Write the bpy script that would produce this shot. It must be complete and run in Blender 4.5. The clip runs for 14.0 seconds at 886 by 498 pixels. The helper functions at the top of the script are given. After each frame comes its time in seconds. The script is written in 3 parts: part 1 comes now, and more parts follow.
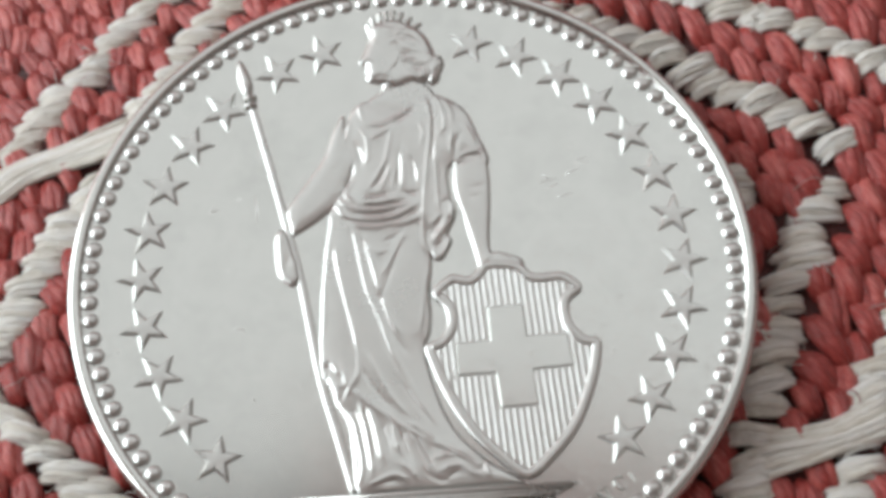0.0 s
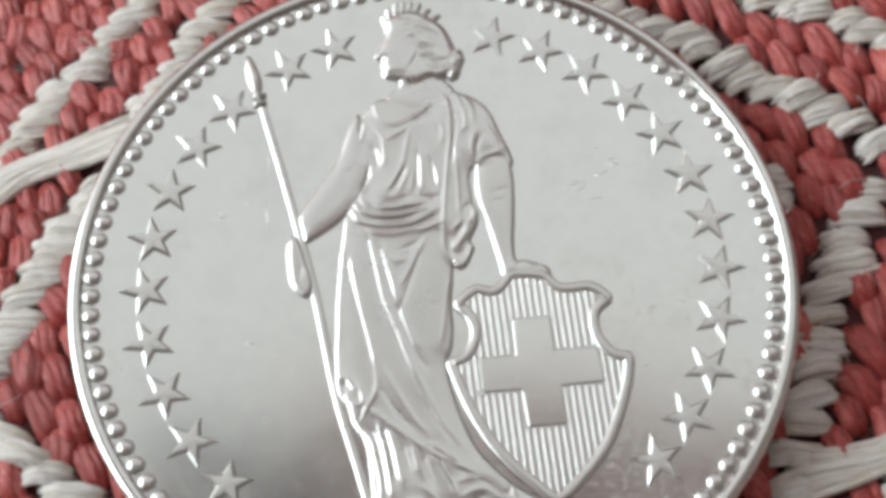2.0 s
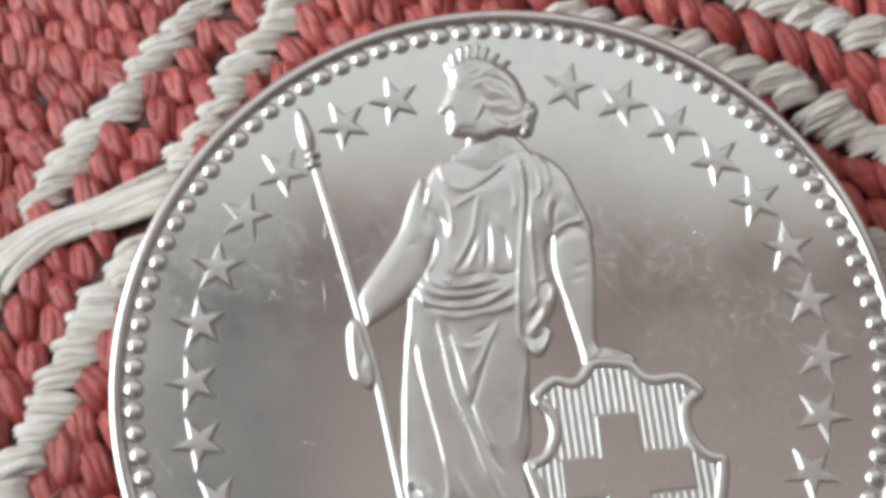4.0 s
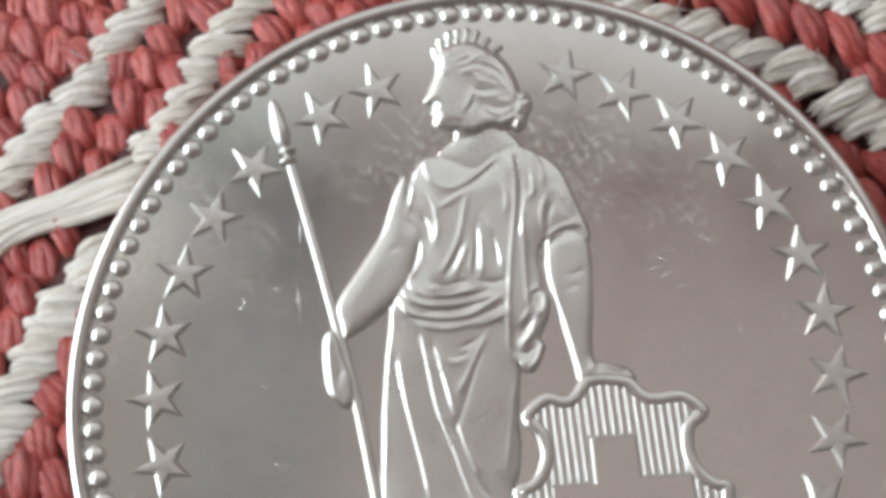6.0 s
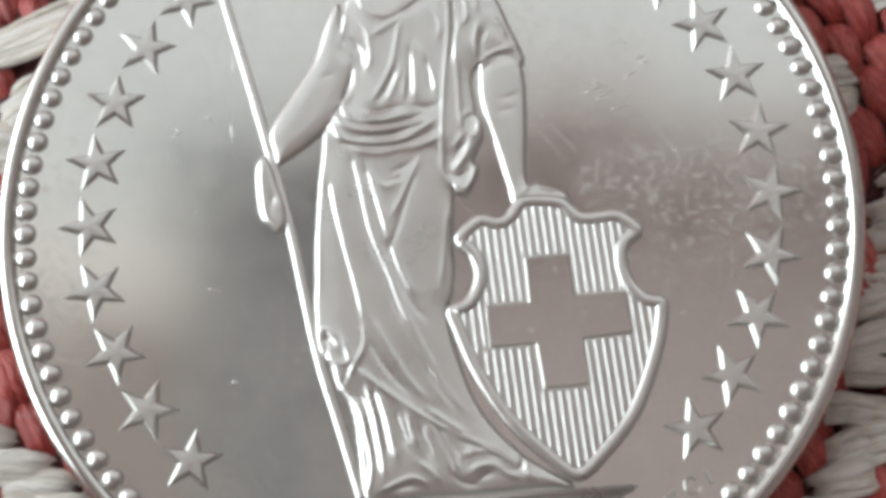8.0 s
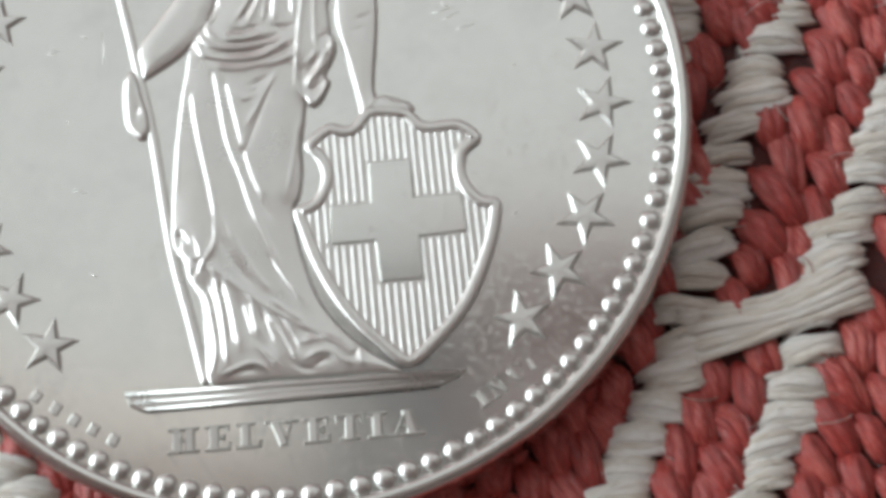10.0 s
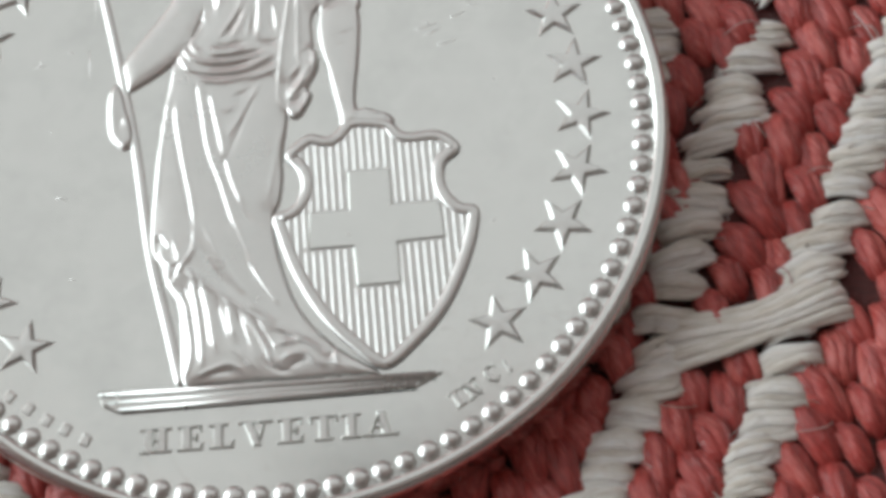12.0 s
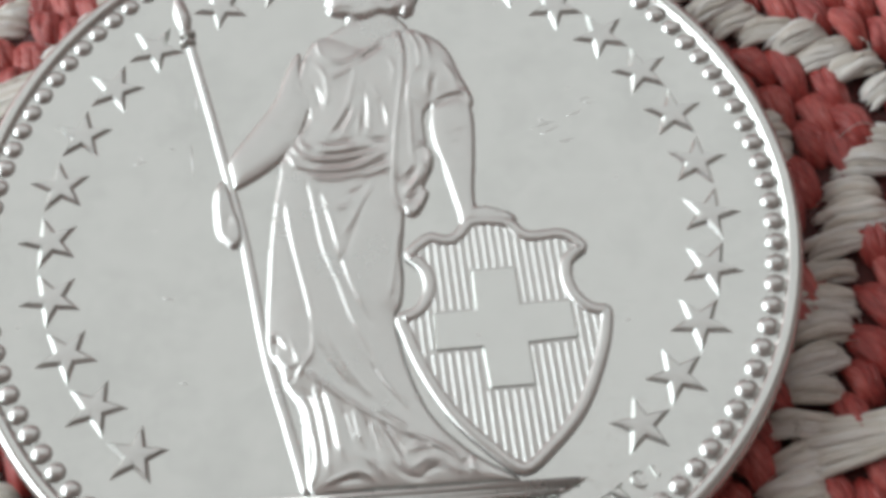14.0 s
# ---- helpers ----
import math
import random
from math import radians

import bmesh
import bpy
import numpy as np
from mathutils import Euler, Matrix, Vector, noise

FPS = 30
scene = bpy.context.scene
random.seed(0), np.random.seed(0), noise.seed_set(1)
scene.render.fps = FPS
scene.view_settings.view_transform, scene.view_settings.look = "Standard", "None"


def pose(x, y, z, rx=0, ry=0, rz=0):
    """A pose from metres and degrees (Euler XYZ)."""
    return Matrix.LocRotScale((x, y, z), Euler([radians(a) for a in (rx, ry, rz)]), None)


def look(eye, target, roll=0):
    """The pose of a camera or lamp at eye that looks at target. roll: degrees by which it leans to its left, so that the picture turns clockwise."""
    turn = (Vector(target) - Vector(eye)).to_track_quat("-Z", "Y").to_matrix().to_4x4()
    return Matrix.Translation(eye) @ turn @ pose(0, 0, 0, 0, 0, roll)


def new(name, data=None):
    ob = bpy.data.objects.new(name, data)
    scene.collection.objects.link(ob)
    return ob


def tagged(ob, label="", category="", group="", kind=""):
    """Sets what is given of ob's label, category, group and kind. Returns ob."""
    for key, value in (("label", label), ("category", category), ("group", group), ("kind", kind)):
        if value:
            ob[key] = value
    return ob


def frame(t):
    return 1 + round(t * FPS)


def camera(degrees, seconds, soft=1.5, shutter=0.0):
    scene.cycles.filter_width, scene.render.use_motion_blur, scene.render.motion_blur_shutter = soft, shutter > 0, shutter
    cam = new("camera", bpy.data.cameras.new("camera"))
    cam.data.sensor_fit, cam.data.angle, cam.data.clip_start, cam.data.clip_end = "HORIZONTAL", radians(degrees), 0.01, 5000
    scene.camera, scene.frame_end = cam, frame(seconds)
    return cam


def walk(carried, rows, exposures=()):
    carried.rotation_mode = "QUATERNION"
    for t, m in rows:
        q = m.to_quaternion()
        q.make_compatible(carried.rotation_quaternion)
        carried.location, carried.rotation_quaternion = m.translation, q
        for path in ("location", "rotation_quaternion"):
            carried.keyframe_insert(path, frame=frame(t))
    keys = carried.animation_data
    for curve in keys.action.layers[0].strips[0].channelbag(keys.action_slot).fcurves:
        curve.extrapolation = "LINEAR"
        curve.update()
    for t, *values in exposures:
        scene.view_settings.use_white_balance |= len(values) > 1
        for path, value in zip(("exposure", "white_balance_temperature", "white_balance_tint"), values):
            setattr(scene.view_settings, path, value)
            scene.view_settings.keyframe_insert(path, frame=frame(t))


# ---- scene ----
MM = 0.001

# the camera's eye (mm over the coin's middle), way and lean
cam = camera(32.4, 14.0, soft=4.4)
ROWS = [
    (0.0, (2.09, -25.40, 55.11), (-0.01428, 0.43000, -0.90271), -1.80),
    (0.5, (1.71, -23.63, 54.19), (-0.01198, 0.42393, -0.90562), -1.40),
    (1.0, (1.52, -24.21, 53.93), (-0.01667, 0.42673, -0.90423), -2.03),
    (1.5, (1.43, -23.65, 53.82), (-0.01028, 0.42213, -0.90648), -1.26),
    (2.0, (1.26, -22.51, 52.67), (-0.01512, 0.41025, -0.91185), -2.11),
    (2.5, (0.15, -18.71, 53.27), (-0.00561, 0.37443, -0.92724), -0.77),
    (3.0, (-0.59, -16.78, 51.40), (-0.00843, 0.35260, -0.93574), -1.15),
    (3.5, (-0.93, -14.19, 50.93), (-0.01222, 0.32729, -0.94485), -1.96),
    (4.0, (-1.55, -13.14, 50.80), (-0.01253, 0.32483, -0.94569), -2.23),
    (6.5, (-0.29, -8.82, 47.22), (-0.02591, 0.26573, -0.96370), -5.28),
    (7.0, (0.02, -10.14, 46.86), (-0.01058, 0.26429, -0.96438), -2.37),
    (7.5, (1.00, -12.12, 46.20), (-0.02009, 0.26829, -0.96313), -4.53),
    (8.0, (1.51, -13.86, 46.19), (-0.02265, 0.26079, -0.96513), -5.45),
    (8.5, (4.52, -18.07, 48.18), (-0.03819, 0.30244, -0.95240), -7.40),
    (9.0, (6.16, -18.70, 47.20), (-0.04315, 0.29460, -0.95465), -8.44),
    (11.5, (10.82, -23.75, 46.80), (-0.09118, 0.37785, -0.92137), -12.98),
    (12.0, (9.72, -24.38, 45.37), (-0.07046, 0.39969, -0.91394), -9.50),
    (12.5, (8.07, -24.95, 46.06), (-0.05743, 0.41736, -0.90693), -7.52),
    (13.0, (5.05, -25.18, 44.90), (-0.03661, 0.44351, -0.89552), -4.76),
    (13.5, (2.90, -25.48, 42.36), (-0.01622, 0.48506, -0.87433), -2.31),
    (14.0, (2.60, -25.11, 43.00), (-0.01124, 0.49083, -0.87118), -1.69),
]
walk(cam, [(t, look(Vector(e) * MM, Vector(e) * MM + Vector(w), lean)) for t, e, w, lean in ROWS],
     [(0, -0.04), (4, 0.03), (7, 0.06), (9, -0.08), (14, -0.17)])

# ---- light: daylight through two windows ----
world = bpy.data.worlds.new("sky")
scene.world = world
world.use_nodes = True
sky = world.node_tree.nodes.new("ShaderNodeTexSky")
sky.sky_type, sky.sun_disc = "NISHITA", False
sky.sun_elevation, sky.sun_rotation = radians(40), radians(160)
world.node_tree.links.new(sky.outputs[0], world.node_tree.nodes["Background"].inputs[0])
world.node_tree.nodes["Background"].inputs[1].default_value = 0.06


def window_light(name, eye, target, wide, high, radiance, colour):
    data = bpy.data.lights.new(name, "AREA")
    data.shape, data.size, data.size_y = "RECTANGLE", wide, high
    data.energy, data.color = radiance * math.pi * wide * high, colour
    lamp = new(name, data)
    lamp.matrix_world = look(eye, target)
    return lamp


window_light("window_light_front", (-0.05, 0.84, 2.1), (-0.05, 0, 2.1), 2.1, 2.8, 0.87, (1.0, 0.985, 0.925))
window_light("window_light_side", (-1.29, 0.22, 0.75), (0, 0.22, 0.75), 1.24, 1.36, 6.4, (0.90, 0.975, 1.0))


# ---- materials ----
def nodes_of(name):
    m = bpy.data.materials.new(name)
    m.use_nodes = True
    nt = m.node_tree
    return m, nt, nt.nodes["Principled BSDF"]


def node(nt, kind, inputs=None, **props):
    n = nt.nodes.new("ShaderNode" + kind)
    for k, v in props.items():
        setattr(n, k, v)
    for k, v in (inputs or {}).items():
        if isinstance(v, bpy.types.NodeSocket):
            nt.links.new(v, n.inputs[k])
        else:
            n.inputs[k].default_value = v
    return n


def ramp(nt, fac, *stops):
    n = node(nt, "ValToRGB", {"Fac": fac})
    els = n.color_ramp.elements
    while len(els) < len(stops):
        els.new(0.5)
    for e, (p, c) in zip(els, stops):
        e.position, e.color = p, (*c, 1) if len(c) == 3 else c
    return n.outputs[0]


def metal(name, rough, tone):
    m, nt, b = nodes_of(name)
    co = node(nt, "TexCoord").outputs["Object"]
    stain = node(nt, "TexNoise", {"Vector": co, "Scale": 330.0, "Detail": 6.0, "Roughness": 0.65}).outputs["Fac"]
    grain = node(nt, "TexNoise", {"Vector": co, "Scale": 5200.0, "Detail": 3.0}).outputs["Fac"]
    spun = node(nt, "Mapping", {"Vector": co, "Rotation": (0, 0, 0.9)}).outputs[0]
    turn = node(nt, "Mapping", {"Vector": spun, "Scale": (500.0, 9000.0, 1.0)}).outputs[0]
    hair = node(nt, "TexNoise", {"Vector": turn, "Scale": 1.0, "Detail": 2.0, "Distortion": 0.6}).outputs["Fac"]
    spun2 = node(nt, "Mapping", {"Vector": co, "Rotation": (0, 0, -1.1)}).outputs[0]
    turn2 = node(nt, "Mapping", {"Vector": spun2, "Scale": (600.0, 8000.0, 1.0)}).outputs[0]
    hair2 = node(nt, "TexNoise", {"Vector": turn2, "Scale": 1.0, "Detail": 2.0, "Distortion": 0.4}).outputs["Fac"]
    c = ramp(nt, stain, (0.3, [v * 0.90 for v in tone]), (0.55, tone), (0.75, [v * 0.96 for v in tone]))
    nt.links.new(c, b.inputs["Base Color"])
    r = node(nt, "MapRange", {"Value": stain, "From Min": 0.3, "From Max": 0.7, "To Min": rough * 0.8, "To Max": rough * 1.25})
    r2 = node(nt, "MapRange", {"Value": hair, "From Min": 0.62, "From Max": 0.78, "To Min": 0.0, "To Max": 0.1})
    rough_sum = node(nt, "Math", {0: r.outputs[0], 1: r2.outputs[0]}, operation="ADD").outputs[0]
    b.inputs["Metallic"].default_value = 1.0
    speck = node(nt, "TexNoise", {"Vector": co, "Scale": 4600.0, "Detail": 5.0, "Roughness": 0.65}).outputs["Fac"]
    patch = node(nt, "TexNoise", {"Vector": co, "Scale": 170.0, "Detail": 4.0}).outputs["Fac"]
    dull = node(nt, "MapRange", {"Value": speck, "From Min": 0.52, "From Max": 0.66, "To Min": 0.0, "To Max": 1.0}).outputs[0]
    dull = node(nt, "Math", {0: dull, 1: node(nt, "MapRange", {"Value": patch, "From Min": 0.46, "From Max": 0.60, "To Min": 0.08, "To Max": 1.0}).outputs[0]}, operation="MULTIPLY").outputs[0]
    nt.links.new(node(nt, "Math", {0: dull, 1: 0.13, 2: rough_sum}, operation="MULTIPLY_ADD").outputs[0], b.inputs["Roughness"])
    s = node(nt, "Math", {0: hair, 1: hair2}, operation="ADD").outputs[0]
    bump1 = node(nt, "Bump", {"Height": s, "Strength": 0.035, "Distance": 0.000006})
    bump2 = node(nt, "Bump", {"Height": grain, "Strength": 0.035, "Distance": 0.000012, "Normal": bump1.outputs[0]})
    bump3 = node(nt, "Bump", {"Height": stain, "Strength": 0.03, "Distance": 0.00002, "Normal": bump2.outputs[0]})
    bump4 = node(nt, "Bump", {"Height": dull, "Strength": 0.012, "Distance": 0.000015, "Normal": bump3.outputs[0]})
    nt.links.new(bump4.outputs[0], b.inputs["Normal"])
    return m


def yarn(name, tones, sheen):
    m, nt, b = nodes_of(name)
    uv = node(nt, "TexCoord").outputs["UV"]
    along = node(nt, "Mapping", {"Vector": uv, "Scale": (1.1, 9.0, 1.0)}).outputs[0]
    fibre = node(nt, "TexNoise", {"Vector": along, "Scale": 1.4, "Detail": 5.0, "Roughness": 0.65, "Distortion": 0.4}).outputs["Fac"]
    blotch = node(nt, "TexNoise", {"Vector": node(nt, "TexCoord").outputs["Object"], "Scale": 420.0, "Detail": 3.0}).outputs["Fac"]
    rnd = node(nt, "Math", {0: node(nt, "ObjectInfo").outputs["Random"], 1: node(nt, "NewGeometry").outputs["Random Per Island"]}, operation="ADD")
    rnd = node(nt, "Math", {0: rnd.outputs[0]}, operation="FRACT").outputs[0]
    a = node(nt, "MapRange", {"Value": rnd, "To Min": -0.13, "To Max": 0.13}).outputs[0]
    f = node(nt, "Math", {0: fibre, 1: a}, operation="ADD").outputs[0]
    f = node(nt, "Math", {0: f, 1: node(nt, "MapRange", {"Value": blotch, "To Min": -0.15, "To Max": 0.15}).outputs[0]}, operation="ADD").outputs[0]
    nt.links.new(ramp(nt, f, (0.25, tones[0]), (0.5, tones[1]), (0.72, tones[2])), b.inputs["Base Color"])
    b.inputs["Roughness"].default_value = 0.27
    b.inputs["Specular IOR Level"].default_value = 0.7
    b.inputs["Sheen Weight"].default_value = sheen
    b.inputs["Sheen Roughness"].default_value = 0.4
    bump = node(nt, "Bump", {"Height": fibre, "Strength": 0.8, "Distance": 0.00015})
    nt.links.new(bump.outputs[0], b.inputs["Normal"])
    return m


def plaster(name, tone):
    m, nt, b = nodes_of(name)
    co = node(nt, "TexCoord").outputs["Object"]
    n = node(nt, "TexNoise", {"Vector": co, "Scale": 3.0, "Detail": 6.0}).outputs["Fac"]
    nt.links.new(ramp(nt, n, (0.3, [v * 0.9 for v in tone]), (0.7, tone)), b.inputs["Base Color"])
    b.inputs["Roughness"].default_value = 0.85
    fine = node(nt, "TexNoise", {"Vector": co, "Scale": 60.0, "Detail": 4.0}).outputs["Fac"]
    nt.links.new(node(nt, "Bump", {"Height": fine, "Strength": 0.2, "Distance": 0.002}).outputs[0], b.inputs["Normal"])
    return m


FIELD = metal("cupronickel_field", 0.115, [0.662, 0.672, 0.645])
RELIEF = metal("cupronickel_relief", 0.30, [0.68, 0.69, 0.665])
RED = yarn("red_yarn", [(0.24, 0.025, 0.020), (0.42, 0.054, 0.045), (0.60, 0.14, 0.115)], 0.12)
CREAM = yarn("cream_yarn", [(0.62, 0.56, 0.46), (0.85, 0.82, 0.75), (0.93, 0.93, 0.91)], 0.25)
# ground under the stitches: shade in the gaps is put into its colour
GAP_SHADE = yarn("gap_shade_weave", [(0.04, 0.006, 0.005), (0.09, 0.012, 0.010), (0.13, 0.022, 0.018)], 0.1)
WALL = plaster("rose_beige_plaster", [0.74, 0.65, 0.64])
# brown tone that stands in for dim light on the east and south
DIM_SIDE = plaster("dim_side_plaster", [0.36, 0.32, 0.30])
CEILING = plaster("rose_ceiling_paint", [0.86, 0.80, 0.78])
# grey green tone for the dark patch mirrored on the coin's left
MIRRORED_DARK = plaster("mirrored_dark_tone", [0.50, 0.54, 0.55])


# ---- mesh helpers ----
def dish(x, y):
    """The coin's field is struck slightly hollow."""
    return (x * x + y * y) / 800.0 - 0.13


def link(name, verts, faces, material, parent=None, label="", smooth=True, uvs=None):
    if name == "shield" or (parent and parent.name == "shield"):
        verts = [(x, y, z - 0.09 + (x - 4) * 0.0100 - (y + 4.0) * 0.0107) for x, y, z in verts]
    elif parent and material == RELIEF:
        verts = [(x, y, z + dish(x, y)) for x, y, z in verts]
    me = bpy.data.meshes.new(name)
    me.from_pydata([tuple(c * MM for c in v) for v in verts], [], faces)
    if uvs is not None:
        layer = me.uv_layers.new(name="UVMap")
        loop = np.zeros(len(me.loops), dtype=np.int32)
        me.loops.foreach_get("vertex_index", loop)
        layer.data.foreach_set("uv", np.asarray(uvs, dtype=np.float32)[loop].ravel())
    me.materials.append(material)
    if smooth:
        me.polygons.foreach_set("use_smooth", [len(f) <= 4 for f in faces])
    me.update()
    ob = new(name, me)
    if parent:
        ob.parent = parent
    if label:
        tagged(ob, label)
    return ob


def share(name, me, parent, x, y, z=0.0, turn=0.0, size=(1, 1, 1)):
    ob = new(name, me)
    ob.parent = parent
    ob.location, ob.rotation_euler, ob.scale = (x * MM, y * MM, z * MM), (0, 0, turn), size
    return ob


def glide(points, steps=6, closed=False):
    """A smooth line through a few points."""
    p = [np.array(q, dtype=float) for q in points]
    n = len(p)
    out = []
    for i in range(n if closed else n - 1):
        a, b, c, d = (p[(i + k) % n] if closed else p[min(max(i + k, 0), n - 1)] for k in (-1, 0, 1, 2))
        for j in range(steps):
            t = j / steps
            out.append(0.5 * (2 * b + (c - a) * t + (2 * a - 5 * b + 4 * c - d) * t * t + (3 * b - a - 3 * c + d) * t ** 3))
    if not closed:
        out.append(p[-1])
    return np.array(out)


def line_distance(X, Y, line):
    best = np.full(X.shape, 1e9)
    for (ax, ay), (bx, by) in zip(line[:-1], line[1:]):
        dx, dy = bx - ax, by - ay
        t = np.clip(((X - ax) * dx + (Y - ay) * dy) / (dx * dx + dy * dy + 1e-12), 0, 1)
        best = np.minimum(best, np.hypot(X - ax - t * dx, Y - ay - t * dy))
    return best


def inside(X, Y, poly):
    odd = np.zeros(X.shape, dtype=bool)
    for (ax, ay), (bx, by) in zip(poly, np.roll(poly, -1, axis=0)):
        if ay != by:
            odd ^= ((ay > Y) != (by > Y)) & (X < (bx - ax) * (Y - ay) / (by - ay) + ax)
    return odd


def prism(poly, low, high, bevel):
    """A raised plate with sloping sides: vertices and faces. bevel: how far the top edge lies in from the foot."""
    poly = np.array(poly, dtype=float)
    if np.sum(poly[:, 0] * np.roll(poly[:, 1], -1) - poly[:, 1] * np.roll(poly[:, 0], -1)) < 0:
        poly = poly[::-1]
    a, b = poly - np.roll(poly, 1, axis=0), np.roll(poly, -1, axis=0) - poly
    na, nb = (np.stack([-v[:, 1], v[:, 0]], 1) / np.linalg.norm(v, axis=1)[:, None] for v in (a, b))
    m = na + nb
    m /= np.maximum(np.sum(m * na, axis=1), 0.35)[:, None]
    n = len(poly)
    top = poly + m * bevel
    verts = [(x, y, low) for x, y in poly] + [(x, y, high) for x, y in top]
    faces = [(i, (i + 1) % n, n + (i + 1) % n, n + i) for i in range(n)] + [tuple(range(n, 2 * n))]
    return verts, faces


def tube(line, radii, high, z=0.0, sides=10):
    """A half-round ridge along a line. high: height over width."""
    verts, faces = [], []
    line = np.array(line)
    way = np.gradient(line, axis=0)
    for (x, y), (dx, dy), r in zip(line, way, radii):
        l = math.hypot(dx, dy) or 1
        for k in range(sides + 1):
            a = math.pi * k / sides
            c, s = math.cos(a) * r, math.sin(a) * r * high
            verts.append((x + dy / l * c, y - dx / l * c, z + s - 0.02))
    m = sides + 1
    for i in range(len(line) - 1):
        for k in range(sides):
            faces.append((i * m + k, i * m + k + 1, (i + 1) * m + k + 1, (i + 1) * m + k))
    faces.append(tuple(range(m))[::-1])
    faces.append(tuple(range((len(line) - 1) * m, len(line) * m)))
    return verts, faces


# ---- the unseen room that the coin mirrors, shaped for its reflections ----
def wall(name, boxes, material, label):
    verts, faces = [], []
    for (x0, y0, z0), (x1, y1, z1) in boxes:
        o = len(verts)
        verts += [(x * 1000, y * 1000, z * 1000) for z in (z0, z1) for x, y in ((x0, y0), (x1, y0), (x1, y1), (x0, y1))]
        faces += [tuple(o + i for i in f) for f in ((3, 2, 1, 0), (4, 5, 6, 7), (0, 1, 5, 4), (1, 2, 6, 5), (2, 3, 7, 6), (3, 0, 4, 7))]
    return tagged(link(name, verts, faces, material, smooth=False), label, kind="structure")


TOP, LOW = 3.6, -0.02
# the last two boxes are added lintels that cut off the mirrored window
wall("wall_north", [((-1.3, 0.85, LOW), (-1.1, 1.0, TOP)), ((1.0, 0.85, LOW), (1.3, 1.0, TOP)), ((-1.1, 0.85, LOW), (1.0, 1.0, 0.7)),
                    ((-1.1, 0.85, 3.5), (1.0, 1.0, TOP)), ((-0.2, 0.78, 2.24), (0.2, 0.832, TOP)), ((0.2, 0.78, 2.4), (1.3, 0.832, TOP))],
     WALL, "unseen rose beige plaster wall round a wide window opening, lintels added to trim its reflection")
# added panel, seen only as a dark patch in the coin
wall("wall_panel", [((-0.44, 0.78, 2.42), (-0.2, 0.832, TOP))], MIRRORED_DARK, "plain grey green panel added over the window to darken the coin's reflection")
wall("wall_west", [((-1.45, -1.6, LOW), (-1.3, -0.4, TOP)), ((-1.45, 0.84, LOW), (-1.3, 1.0, TOP)), ((-1.45, -0.4, LOW), (-1.3, 0.84, 0.07)),
                   ((-1.45, -0.4, 1.43), (-1.3, 0.84, TOP))], WALL, "rose beige plaster wall with a window opening")
# unseen walls, coloured dark to cut the fill from right and behind
wall("wall_east", [((1.3, -1.6, LOW), (1.45, 1.0, TOP))], DIM_SIDE, "plain unseen wall, coloured dark to dim its side of the room")
wall("wall_south", [((-1.45, -1.75, LOW), (1.45, -1.6, TOP))], DIM_SIDE, "plain unseen wall, coloured dark to dim its side of the room")
# unseen box added to set the pale rose tone mirrored above the window
wall("ceiling_soffit", [((-0.44, 0.0, 2.75), (1.3, 0.778, TOP - 0.002))], CEILING, "plain rose ceiling box added over the window to shape the coin's reflection")
# added panel that carries the mirrored dark patch on overhead
wall("ceiling_panel", [((-0.44, 0.25, 2.72), (-0.2, 0.776, 2.748))], MIRRORED_DARK, "plain grey green panel added under the ceiling to darken the coin's reflection")
wall("ceiling", [((-1.45, -1.75, TOP), (1.45, 1.0, TOP + 0.1))], CEILING, "plain rose painted ceiling")


# ---- the cloth ----
def cloth_height(x, y):
    """The top of the yarn, in mm: flat under the coin, falling away to the far corner."""
    u = -0.75 * x + 0.66 * y - 13.0
    fall = 0.36 * (math.sqrt(u * u + 4.0) + u) / 2 - 0.05
    r = math.hypot(x, y)
    fall *= min(max((r - 12.5) / 3.0, 0.0), 1.0)
    if r > 30:
        fall = fall * 30 / r if r < 300 else 0.0
    rise = 0.5 * min(max((r - 14.0) / 2.0, 0.0), 1.0) * max(0.0, (0.6 * x + 0.8 * y) / max(r, 1.0)) ** 2
    if r > 40:
        rise = 0.0
    return -1.97 - min(fall, 6.0) + rise


cloth = tagged(new("tablecloth"), "red and cream hand-woven cloth with a zigzag pattern", "cloth")
cloth.location = (0, 0, -0.0025)
LIFT = 2.5
radii = [0.01] + [1.5 * i for i in range(1, 28)] + [50, 70, 110, 200, 320, 600, 1200, 2300]
verts, faces, uvs = [], [], []
for r in radii:
    for k in range(96):
        a = 2 * math.pi * k / 96
        x, y = r * math.cos(a), r * math.sin(a)
        verts.append((max(-1300, min(1300, x)), max(-1600, min(850, y)), cloth_height(x, y) - (0.6 if r > 13 else 0.05) + LIFT))
        uvs.append((x, y))
for i in range(len(radii) - 1):
    for k in range(96):
        faces.append((i * 96 + k, (i + 1) * 96 + k, (i + 1) * 96 + (k + 1) % 96, i * 96 + (k + 1) % 96))
# near the coin the ground is coloured as shaded gaps, further out plain red
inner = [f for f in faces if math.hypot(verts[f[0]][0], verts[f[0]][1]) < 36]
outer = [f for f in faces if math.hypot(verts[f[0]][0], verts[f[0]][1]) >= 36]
link("ground_weave", verts, inner, GAP_SHADE, cloth, "red ground weave, coloured dark as shade between the stitches", uvs=uvs)
link("cloth_field", verts, outer, RED, cloth, "plain red woven cloth", uvs=uvs)


